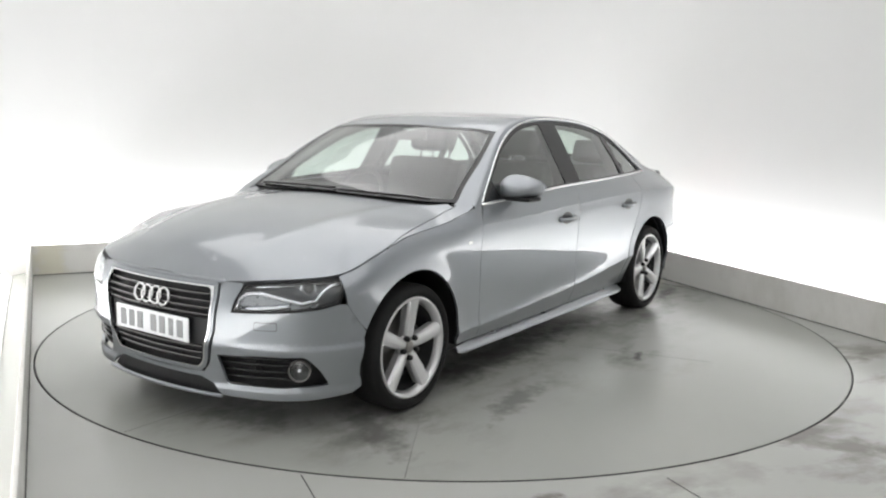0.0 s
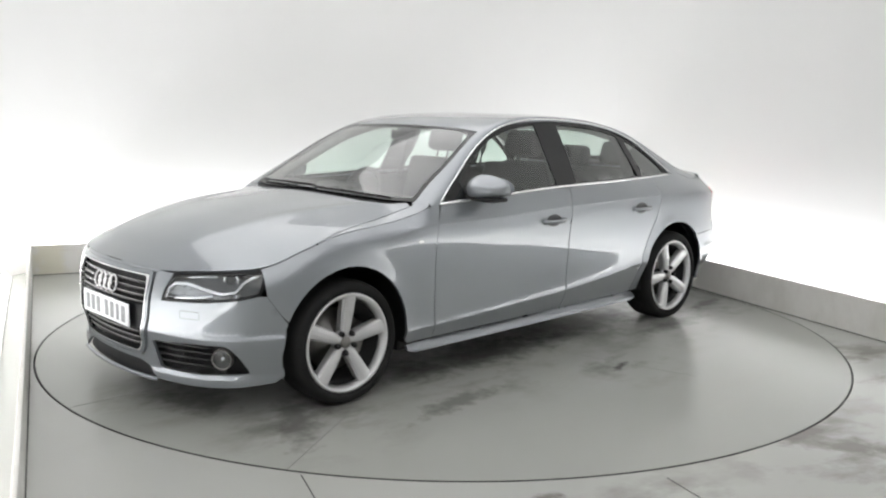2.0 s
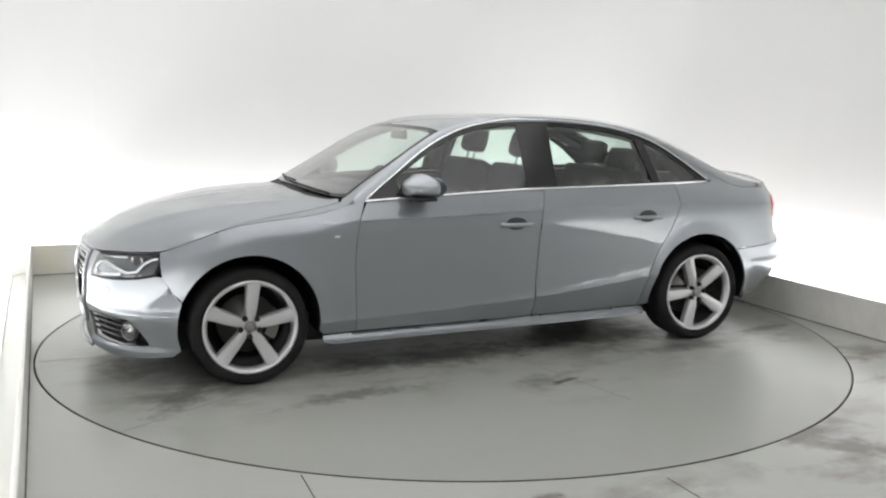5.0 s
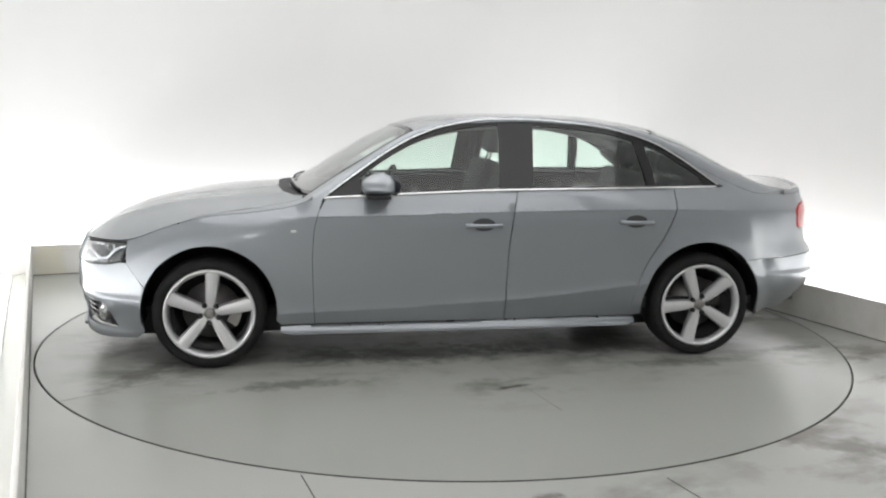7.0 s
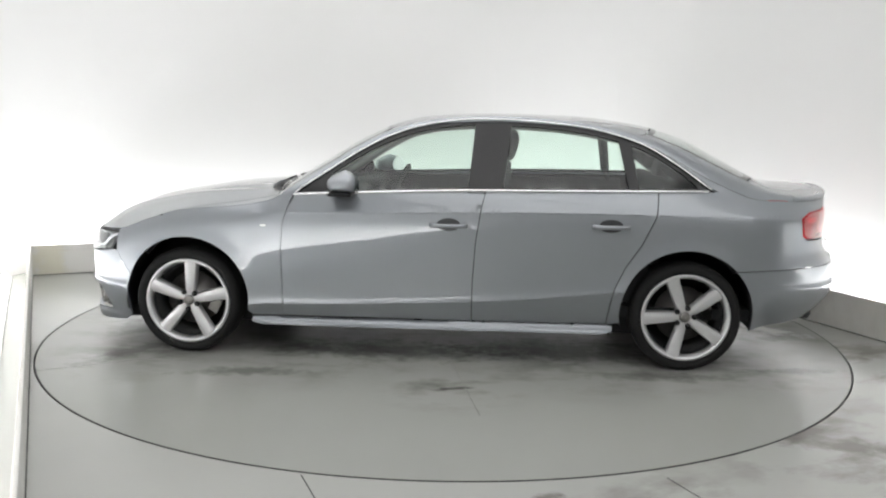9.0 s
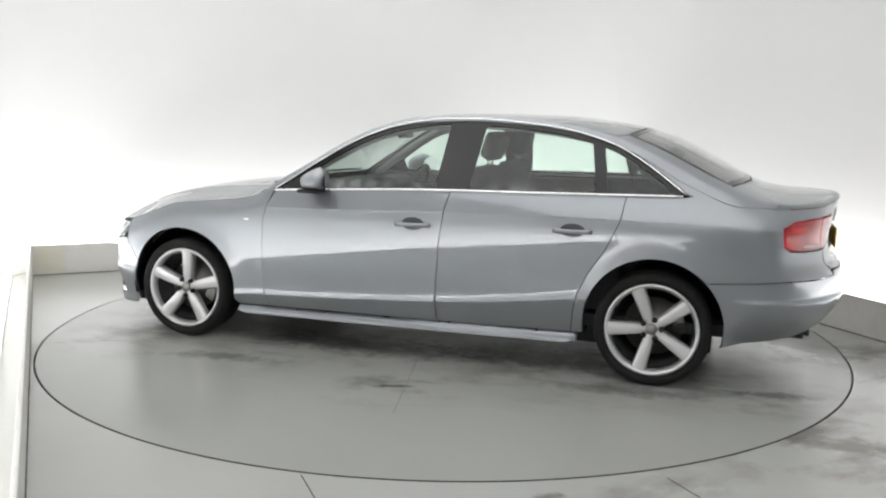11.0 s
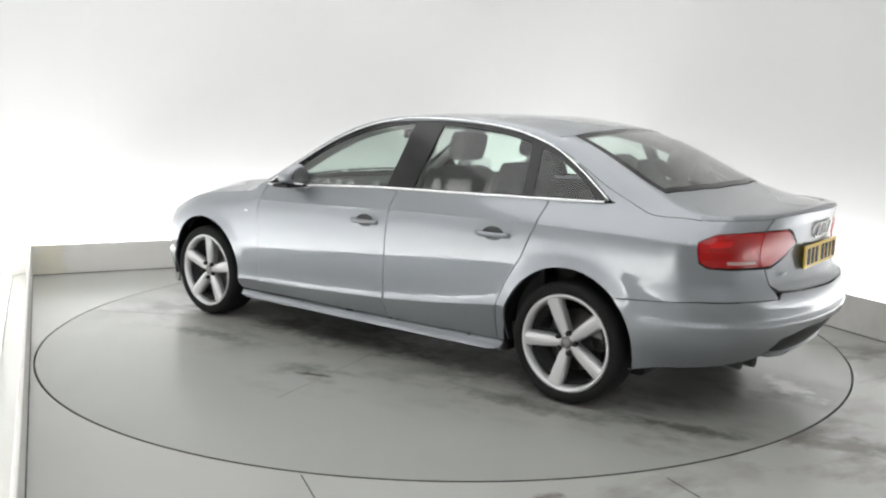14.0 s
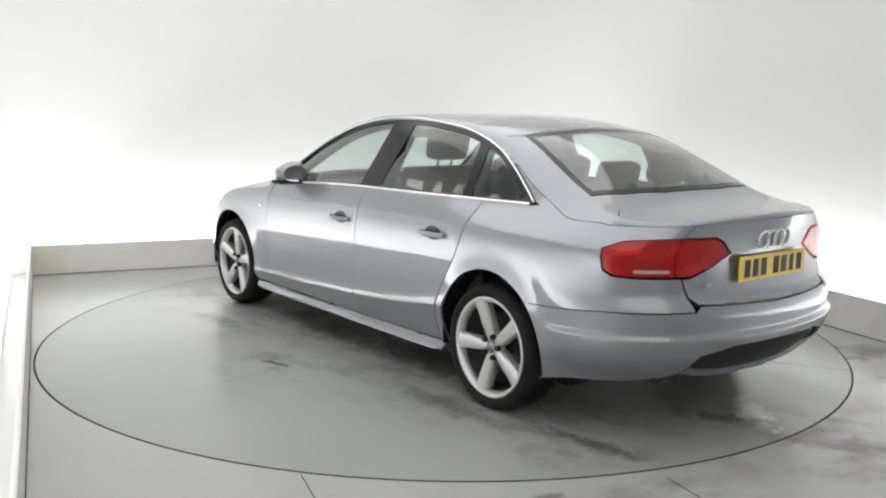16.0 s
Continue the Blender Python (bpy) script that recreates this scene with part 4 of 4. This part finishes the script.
    rb = ([(along(-2.07, 0.598), 0.598), (-2.45, 0.600), (-2.478, 0.625), (UT, 0.614), (UT, 0.452), (-2.66, 0.446), (-2.48, 0.41), (-2.44, 0.35), (-2.42, 0.318), (-2.34, 0.296), (-2.18, 0.280), (-1.92, 0.258), (along(-1.765, 0.25), 0.245)]
          + [(along(x, z), z) for x, z in [(-AXLE + ARCH * math.cos(radians(a)), HUB + ARCH * math.sin(radians(a))) for a in np.linspace(193, 135.5, 16)]] + [(along(-1.72, 0.576), 0.576), (along(-1.9, 0.586), 0.586)])
    whole("rear_bumper", PAINT, car, rb, side, "silver-grey rear bumper", step=0.03, gap=0.0007, lines=ledge_rear)
    # Black strip added in the gap under the boot lid to keep it dark.
    part("boot_gap_filler", sweep(bmesh.new(), [rear_face(-0.024)(y, 0.617) for y in np.linspace(-0.46, 0.46, 25)], 0.009, 8), BLACK, car, "black filler strip behind the gap under the boot lid")
    dif = [(UT, 0.444), (-2.66, 0.438), (-2.49, 0.404), (-2.45, 0.345), (-2.51, 0.325), (-2.66, 0.305), (UT, 0.30)]
    whole("diffuser", BLACK, car, dif, inset_side(0.02), "black rear diffuser", step=0.03)
    whole("diffuser_blade", PAINT, car, [(UT, 0.300), (-2.66, 0.305), (-2.51, 0.325), (-2.45, 0.345), (-2.42, 0.318), (-2.51, 0.295), (-2.66, 0.278), (UT, 0.272)], side, "silver-grey diffuser blade", step=0.03)
    for y in (0.575, 0.495):
        bm = lathe(bmesh.new(), [(0.026, 0.10), (0.030, 0.02), (0.031, 0.0), (0.027, 0.002), (0.026, 0.12)], 24, "X")
        bmesh.ops.translate(bm, verts=bm.verts, vec=(side(across(y, 0.3, False), 0.3).x + 0.012, y, 0.288))
        part("exhaust_pipe", bm, RECESS, car, "dark exhaust pipe")
    ring_badge(car, rear_face(0.0), 0.0, 0.885, 0.056, 0.037, -0.008)
    number_plate(car, rear_face(0.0), 0.765, -1, YELLOWPLATE, "yellow number plate with dark bars")
    part("model_script", box(bmesh.new(), -2.301, -2.297, 0.40, 0.445, 0.702, 0.712, 0.001), STEEL, car, "small chrome model badge", smooth=False)

    # bonnet, glass and roof, by (x, y)
    def mirrored(poly):
        return poly + [(x, -y) for x, y in poly[::-1]]

    def bonnet_edge(x):
        return rail_y(x) - 0.001 - 0.085 * ease(1.65, 0.95, x)

    def screen_edge(x):
        return rail_y(x) - 0.040 - 0.062 * ease(0.40, 0.88, x)
    edge = [(x, bonnet_edge(x)) for x in np.linspace(2.10, 0.95, 34)]
    bonnet = [(2.174, 0.0), (2.172, 0.2), (2.160, 0.30), (2.14, 0.385)] + edge + [(0.915, bonnet_edge(0.915)), (0.905, 0.715), (0.955, 0.64), (1.02, 0.48), (1.052, 0.25), (1.062, 0.0)]
    for sgn in (1, -1):
        strake = [(x, rail_y(x) - 0.001) for x in np.linspace(1.62, 0.88, 26)] + [(x, bonnet_edge(x) + 0.003) for x in np.linspace(0.88, 1.62, 26)]
        part("wing_top", skin(strake, top, 0.03, gap=0.0, mirror=sgn < 0, dense_edge=False), PAINT, car, "silver-grey upper edge of the front wing")
        post = [(x, rail_y(x) - (0.001 if x > 0.86 else 0.034)) for x in np.linspace(0.90, 0.30, 22)] + [(x, screen_edge(x) + 0.001) for x in np.linspace(0.30, 0.90, 22)]
        part("front_pillar", skin(post, top, 0.03, gap=0.0, mirror=sgn < 0, dense_edge=False), PAINT, car, "silver-grey windscreen pillar")
    part("bonnet", skin(mirrored(bonnet[1:-1]), bonnet_top, 0.04, gap=0.003), PAINT, car, "silver-grey bonnet with two soft creases")
    cowl = [(1.06, 0.25), (1.028, 0.48), (0.962, 0.645), (0.91, 0.72), (0.87, 0.725), (0.92, 0.58), (0.975, 0.3)]
    part("cowl", skin(mirrored(cowl), lambda x, y: top(x, y) - Vector((0, 0, 0.014)), 0.04, depth=0.02), BLACK, car, "black plastic scuttle under the windscreen")
    for x, y0, y1 in ((1.02, 0.62, 0.02), (0.995, -0.02, -0.66)):
        pts = [top(x - 0.10 * (abs(y) / 0.8) ** 2 - 0.035, y) + Vector((0, 0, 0.012)) for y in np.linspace(y0, y1, 12)]
        part("wiper", sweep(bmesh.new(), pts, 0.007, 6), BLACK, car, "black windscreen wiper")
    ws = ([(1.005, 0.0), (0.99, 0.3), (0.945, 0.56), (0.885, screen_edge(0.885))] + [(x, screen_edge(x)) for x in np.linspace(0.82, 0.30, 14)] + [(0.285, 0.50), (0.315, 0.25), (0.325, 0.0)])
    ws = mirrored(ws[1:-1])
    wsi = shrink(ws, 0.028)
    part("windscreen_border", skin(ws, top, 0.04, holes=[wsi], gap=0.002), GLOSSBLACK, car, "black border of the windscreen")
    part("windscreen", skin(wsi, top, 0.05, depth=0, gap=-0.001, lift=-0.001), PALEGLASS, car, "clear laminated windscreen").visible_shadow = False
    rf = [(0.318, 0.25), (0.288, 0.5), (0.28, rail_y(0.28) - 0.036)] + [(x, rail_y(x) - 0.036) for x in np.linspace(0.22, -1.16, 34)] + [(-1.205, 0.50), (-1.262, 0.25)]
    part("roof", skin(mirrored(rf), top, 0.05, gap=0.002), PAINT, car, "silver-grey roof panel")
    rw = ([(-1.27, 0.25), (-1.212, 0.505)] + [(x, y) for x, y in ((-1.35, 0.535), (-1.5, 0.568), (-1.65, 0.595), (-1.77, 0.612))] + [(-1.83, 0.45), (-1.87, 0.2)])
    rw = mirrored(rw)
    rwi = shrink(rw, 0.032)
    part("rear_window_border", skin(rw, top, 0.04, holes=[rwi], gap=0.001), GLOSSBLACK, car, "black border of the rear window")
    part("rear_window", skin(rwi, top, 0.05, depth=0, gap=-0.001, lift=-0.001), PALEGLASS, car, "tinted rear window").visible_shadow = False
    for sgn in (1, -1):
        pil = [(-1.165, rail_y(-1.165) - 0.036)] + [(x, rail_y(x) - rim(x)[1]) for x in np.linspace(-1.25, -1.98, 24)] + [(-1.90, 0.555), (-1.775, 0.612), (-1.65, 0.596), (-1.5, 0.569), (-1.35, 0.536), (-1.21, 0.505)]
        part("rear_pillar", skin(pil, top, 0.04, gap=0.0, mirror=sgn < 0), PAINT, car, "silver-grey rear pillar")
    deck = [(-1.878, 0.2), (-1.838, 0.45), (-1.78, 0.61), (-1.90, 0.555), (-1.985, rail_y(-1.985) - 0.036)] + deck_edge[1:-3]
    part("boot_deck", skin(mirrored(deck), top, 0.04, gap=0.0), PAINT, car, "silver-grey top of the boot lid with a spoiler lip")

    # rails between flank and roof
    for sgn in (1, -1):
        bm, rows = bmesh.new(), []
        for x in np.linspace(0.86, -2.02, 90):
            z = rail(x)
            dz, dy = rim(x)
            a, a0 = side(along(x, z - dz), z - dz), side(along(x, z - dz - 0.008), z - dz - 0.008)
            yr = rail_y(x)
            b, b0 = top(x, yr - dy), top(x, yr - dy - 0.01)
            ta, tb = (a - a0).normalized(), (b - b0).normalized()
            k = (a - b).length * 0.42
            c1, c2 = a + ta * k, b + tb * k
            rows.append([bm.verts.new((a * (1 - s) ** 3 + c1 * 3 * s * (1 - s) ** 2 + c2 * 3 * s * s * (1 - s) + b * s**3) * Vector((1, sgn, 1))) for s in np.linspace(0, 1, 7)])
        for p, q in zip(rows, rows[1:]):
            for i in range(6):
                bm.faces.new((p[i], p[i + 1], q[i + 1], q[i])[::sgn])
        part("roof_rail", bm, PAINT, car, "silver-grey roof rail")
        band = [(0.85, 0.94)] + [(x, window_top(x) + 0.004) for x in np.linspace(0.82, -0.985, 50)] + [(x, rail(x) - 0.025) for x in np.linspace(-0.985, 0.86, 50)]
        part("window_surround", skin(band, side, 0.03, gap=0.0, mirror=sgn < 0, dense_edge=False), PAINT, car)

    # side windows
    day = [(0.80, belt(0.80) + 0.006)] + [(x, window_top(x) + 0.002) for x in np.linspace(0.775, -1.53, 64)] + [(-1.545, 1.004)] + run(belt, -1.52, 0.78, 30, 0.006)
    g_front = [(0.585, belt(0.6) + 0.018)] + [(x, window_top(x) - 0.024) for x in np.linspace(0.60, -0.215, 22)] + [(-0.190, belt(-0.2) + 0.018)]
    g_rear = [(-0.385, belt(-0.4) + 0.018)] + [(x, window_top(x) - 0.026) for x in np.linspace(-0.425, -1.035, 18)] + [(-1.085, belt(-1.1) + 0.018)]
    g_quarter = [(-1.145, belt(-1.1) + 0.018)] + [(x, window_top(x) - 0.026) for x in np.linspace(-1.105, -1.43, 10)] + [(-1.475, belt(-1.5) + 0.018)]
    for sgn in (1, -1):
        m = sgn < 0
        part("window_frame", skin(day, side, 0.03, holes=[g_front, g_rear, g_quarter], gap=0.0, lift=-0.006, mirror=m), GLOSSBLACK, car, "gloss black window frame and pillar")
        for poly, name in ((g_front, "front_side_window"), (g_rear, "rear_side_window"), (g_quarter, "quarter_window")):
            part(name, skin(poly, side, 0.05, depth=0.0, gap=-0.002, lift=-0.010, mirror=m), GLASS, car, "green-tinted side window").visible_shadow = False
        trim = [side(x, z) + Vector((0, 0.004, 0)) for x, z in [(x, belt(x) + 0.002) for x in np.linspace(0.80, -1.53, 50)]]
        arc = [side(x, window_top(x) + 0.004) + Vector((0, 0.003, 0)) for x in np.linspace(-1.545, 0.79, 70)]
        f = Vector((1, sgn, 1))
        part("belt_trim", sweep(bmesh.new(), [p * f for p in trim], 0.0085, 8), CHROME, car, "bright chrome strip along the windows")
        part("arch_trim", sweep(bmesh.new(), [p * f for p in arc], 0.0055, 8), CHROME, car, "bright chrome strip over the windows")

    # handles, mirrors, small trim
    for side_doors, x0, x1, z in ((doors, 0.015, -0.19, 0.790), (rdoors, -0.885, -1.085, 0.806)):
        for ob, sgn in zip(side_doors, (1, -1)):
            f = Vector((1, sgn, 1))
            xm = (x0 + x1) / 2
            pts = [(side(x0 + (x1 - x0) * k, z) + Vector((0, 0.004 + 0.030 * math.sin(math.pi * k) ** 0.6, 0))) * f for k in np.linspace(0, 1, 14)]
            part("door_handle", sweep(bmesh.new(), pts, 0.0125, 10, flat=0.8), PAINT, ob, "silver-grey pull handle")
            # Flat dark oval on the door paints the shade of the handle cup.
            cup = [(xm + 0.066 * math.cos(a), z + 0.004 + 0.036 * math.sin(a)) for a in np.linspace(0, 2 * math.pi, 28)[:-1]]
            part("handle_shade", skin(cup, side, 0.02, depth=0.0, gap=0, lift=0.0012, mirror=sgn < 0), RECESS, ob, "dark oval painted as the shade in the handle recess")
    for ob, sgn in zip(doors, (1, -1)):
        f = Vector((1, sgn, 1))
        bm = bmesh.new()
        bmesh.ops.create_uvsphere(bm, u_segments=28, v_segments=18, radius=1)
        for v in bm.verts:
            x, y, z = v.co
            k = 1 - 0.22 * y
            high = 0.078 * (1 - 0.42 * max(x, 0)) if z > 0 else 0.050
            v.co = Vector((0.490 + (0.105 * x if x > 0 else 0.06 * x) - 0.03 * y, 0.925 + 0.115 * y, 1.004 + high * k * math.copysign(abs(z) ** 0.65, z)))
            v.co.x = max(v.co.x, 0.430 - 0.03 * y)
            v.co = v.co * f
        if sgn < 0:
            bmesh.ops.reverse_faces(bm, faces=bm.faces)
        mir = part("door_mirror", bm, PAINT, ob, "silver-grey door mirror")
        bm = box(bmesh.new(), 0.445, 0.575, 0.845, 1.020, 0.944, 0.966, 0.010)
        for v in bm.verts:
            v.co.y *= sgn
        bmesh.ops.recalc_face_normals(bm, faces=bm.faces)
        part("mirror_base", bm, BLACK, mir, "black mirror foot", smooth=False)
        pts = [Vector((0.60, 0.82, 0.958)) * f, Vector((0.55, 0.86, 0.958)) * f, Vector((0.50, 0.90, 0.960)) * f]
        part("mirror_arm", sweep(bmesh.new(), pts, 0.018, 8), BLACK, mir)
        bm = bmesh.new()
        bmesh.ops.create_circle(bm, cap_ends=True, segments=28, radius=1)
        for v in bm.verts:
            v.co = Vector((0.4265 - 0.03 * v.co.x, 0.925 + 0.094 * v.co.x, 1.012 + 0.052 * v.co.y)) * f
        part("mirror_glass", bm, REFLECT, mir, "mirror glass")
        badge = [(0.98, 0.756), (0.95, 0.756), (0.95, 0.767), (0.98, 0.767)]
        part("wing_badge", skin(badge, side, 0.01, depth=0.003, gap=0, lift=0.002, mirror=sgn < 0), ALLOY, car, "small bright wing badge")
    return car


def bonnet_top(x, y):
    """The bonnet, with a soft crease on each half."""
    p = top(x, y)
    c = 0.36 + 0.20 * (2.18 - x) / 1.2
    p.z += 0.008 * math.exp(-((abs(y) - c) / 0.05) ** 2) * ease(2.14, 1.85, x) * ease(0.9, 1.2, x)
    return p


def make_inside(car):
    """Liner, wheel wells, floor and cabin."""
    for sgn in (False, True):
        line = ([(1.78, 0.66)] + [(x, rail(x) - 0.03) for x in np.linspace(1.70, 0.9, 12)] + [(0.80, belt(0.8) - 0.02)] + run(belt, 0.7, -1.5, 12, -0.02) + [(-1.9, 0.93), (-1.95, 0.60), (-1.76, 0.55)]
                + [(-AXLE + (ARCH + 0.012) * math.cos(radians(a)), HUB + (ARCH + 0.012) * math.sin(radians(a))) for a in np.linspace(140, 8, 14)] + [(-1.0, 0.23), (1.0, 0.21)] + arch(AXLE, 185, 40, ARCH + 0.012, 14))
        part("body_liner", skin(unrolled(line), inset_side(0.055), 0.06, depth=0, gap=0, mirror=sgn), BLACK, car)
        s = -1 if sgn else 1
        for ax in (AXLE, -AXLE):
            bm = bmesh.new()
            a, b = [], []
            for i in range(25):
                t = radians(-12 + 204 * i / 24)
                for lst, y, r in ((a, 0.55, 0.375), (b, 0.885, ARCH + 0.004)):
                    lst.append(bm.verts.new((ax + r * math.cos(t), y * s, HUB + r * math.sin(t))))
            for i in range(24):
                bm.faces.new((a[i], a[i + 1], b[i + 1], b[i]))
            bm.faces.new(a)
            part("wheel_well", bm, BLACK, car, "black wheel well")
    part("underbody", box(bmesh.new(), -1.72, 1.95, -0.64, 0.64, 0.14, 0.30, 0.02), BLACK, car, smooth=False)
    part("floor_pan", box(bmesh.new(), -0.98, 0.98, -0.74, 0.74, 0.150, 0.24, 0.02), BLACK, car, smooth=False)
    part("cabin_floor", box(bmesh.new(), -1.9, 0.95, -0.80, 0.80, 0.28, 0.34), CABIN, car, smooth=False)
    part("nose_block", box(bmesh.new(), 1.85, 2.10, -0.55, 0.55, 0.25, 0.60, 0.03), BLACK, car, smooth=False)
    part("tail_block", box(bmesh.new(), -2.12, -1.85, -0.46, 0.46, 0.32, 0.88, 0.03), BLACK, car, smooth=False)
    part("parcel_shelf", box(bmesh.new(), -1.84, -1.36, -0.60, 0.60, 0.96, 0.995, 0.01), CABIN, car, "dark parcel shelf")
    part("dashboard", box(bmesh.new(), 0.50, 0.98, -0.74, 0.74, 0.60, 0.925, 0.06), CABIN, car, "dark grey dashboard")
    part("instrument_hood", box(bmesh.new(), 0.44, 0.62, -0.55, -0.18, 0.86, 0.955, 0.04), CABIN, car)
    for s in (1, -1):
        part("door_lining", box(bmesh.new(), -1.22, 0.80, 0.755 * s - 0.02, 0.755 * s + 0.02, 0.36, 0.955, 0.015), CABIN, car, smooth=False)
        pts = [Vector((x, (rail_y(x) - 0.075) * s, rail(x) - 0.045)) for x in np.linspace(0.80, -1.5, 24)]
        part("pillar_lining", sweep(bmesh.new(), pts, 0.028, 8), LINING, car)
        part("pillar_lining", sweep(bmesh.new(), [Vector((-0.30, 0.755 * s, 0.93)), Vector((-0.32, 0.655 * s, 1.15)), Vector((-0.33, 0.555 * s, 1.335))], 0.04, 8, flat=0.6), CABIN, car)
        part("pillar_lining", sweep(bmesh.new(), [Vector((-1.13, 0.735 * s, 0.95)), Vector((-1.10, 0.66 * s, 1.13)), Vector((-1.07, 0.59 * s, 1.27))], 0.035, 8, flat=0.5), CABIN, car)
        part("pillar_lining", sweep(bmesh.new(), [Vector((-1.50, 0.66 * s, 0.96)), Vector((-1.46, 0.62 * s, 1.05)), Vector((-1.30, 0.58 * s, 1.17))], 0.06, 8, flat=0.5), CABIN, car)
    head = [(0.22, 0.25), (0.2, 0.56)] + [(x, rail_y(x) - 0.06) for x in np.linspace(0.15, -1.15, 16)] + [(-1.22, 0.3)]
    part("headlining", skin(head + [(x, -y) for x, y in head[::-1]], lambda x, y: top(x, y) - Vector((0, 0, 0.03)), 0.08, depth=0.0, gap=0), LINING, car, "pale grey headlining")
    for y in (0.37, -0.37):
        make_seat(car, -0.20, y, 0.53)
    make_seat(car, -1.22, 0.0, 1.30, True)
    ring = [Vector((0.36 - 0.075 * math.sin(a), -0.365 + 0.185 * math.cos(a), 0.86 + 0.17 * math.sin(a))) for a in np.linspace(0, 2 * math.pi, 33)[:-1]]
    wheel = part("steering_wheel", sweep(bmesh.new(), ring, 0.017, 10, True), CABIN, car, "dark steering wheel")
    part("steering_boss", box(bmesh.new(), 0.34, 0.40, -0.43, -0.30, 0.80, 0.91, 0.02), CABIN, wheel)
    part("steering_spoke", sweep(bmesh.new(), [(0.365, -0.54, 0.86), (0.37, -0.365, 0.85), (0.365, -0.19, 0.86)], 0.018, 8), CABIN, wheel)
    part("rear_view_mirror", box(bmesh.new(), 0.28, 0.31, -0.12, 0.12, 1.235, 1.295, 0.012), BLACK, car, "black inside mirror")


BRIGHTRED = material("bright_red", (0.85, 0.03, 0.05), 0.2, vary=0.2, scale=30, emit=0.04)
LENSRED = glass_material("red_glass", (0.90, 0.13, 0.15), 0.05)
make_room()
table = make_turntable()
car = make_car()
make_inside(car)
first_wheel = make_wheel(car, AXLE, 1, -5, None)
make_wheel(car, -AXLE, 1, 21, first_wheel)
make_wheel(car, AXLE, -1, 12, first_wheel)
make_wheel(car, -AXLE, -1, 40, first_wheel)


def heading(t):
    """The turntable gathers way in the first second and then turns evenly."""
    return 234.92 - 6.84 * (t - 0.38 + 0.38 * math.exp(-t / 0.38)) if t < 6 else 234.92 - 6.84 * (t - 0.38)


def motions():
    rows, turns = [], []
    for t in [0.1 * i for i in range(20)] + [2 + 0.5 * i for i in range(29)]:
        a = heading(t)
        turns.append((t, pose(0, 0, 0, 0, 0, a)))
        rows.append((t, pose(0, 0, 0, 0, 0, a) @ pose(0.0126, -0.0635, 0)))
    walk(car, rows)
    walk(table, turns)


motions()
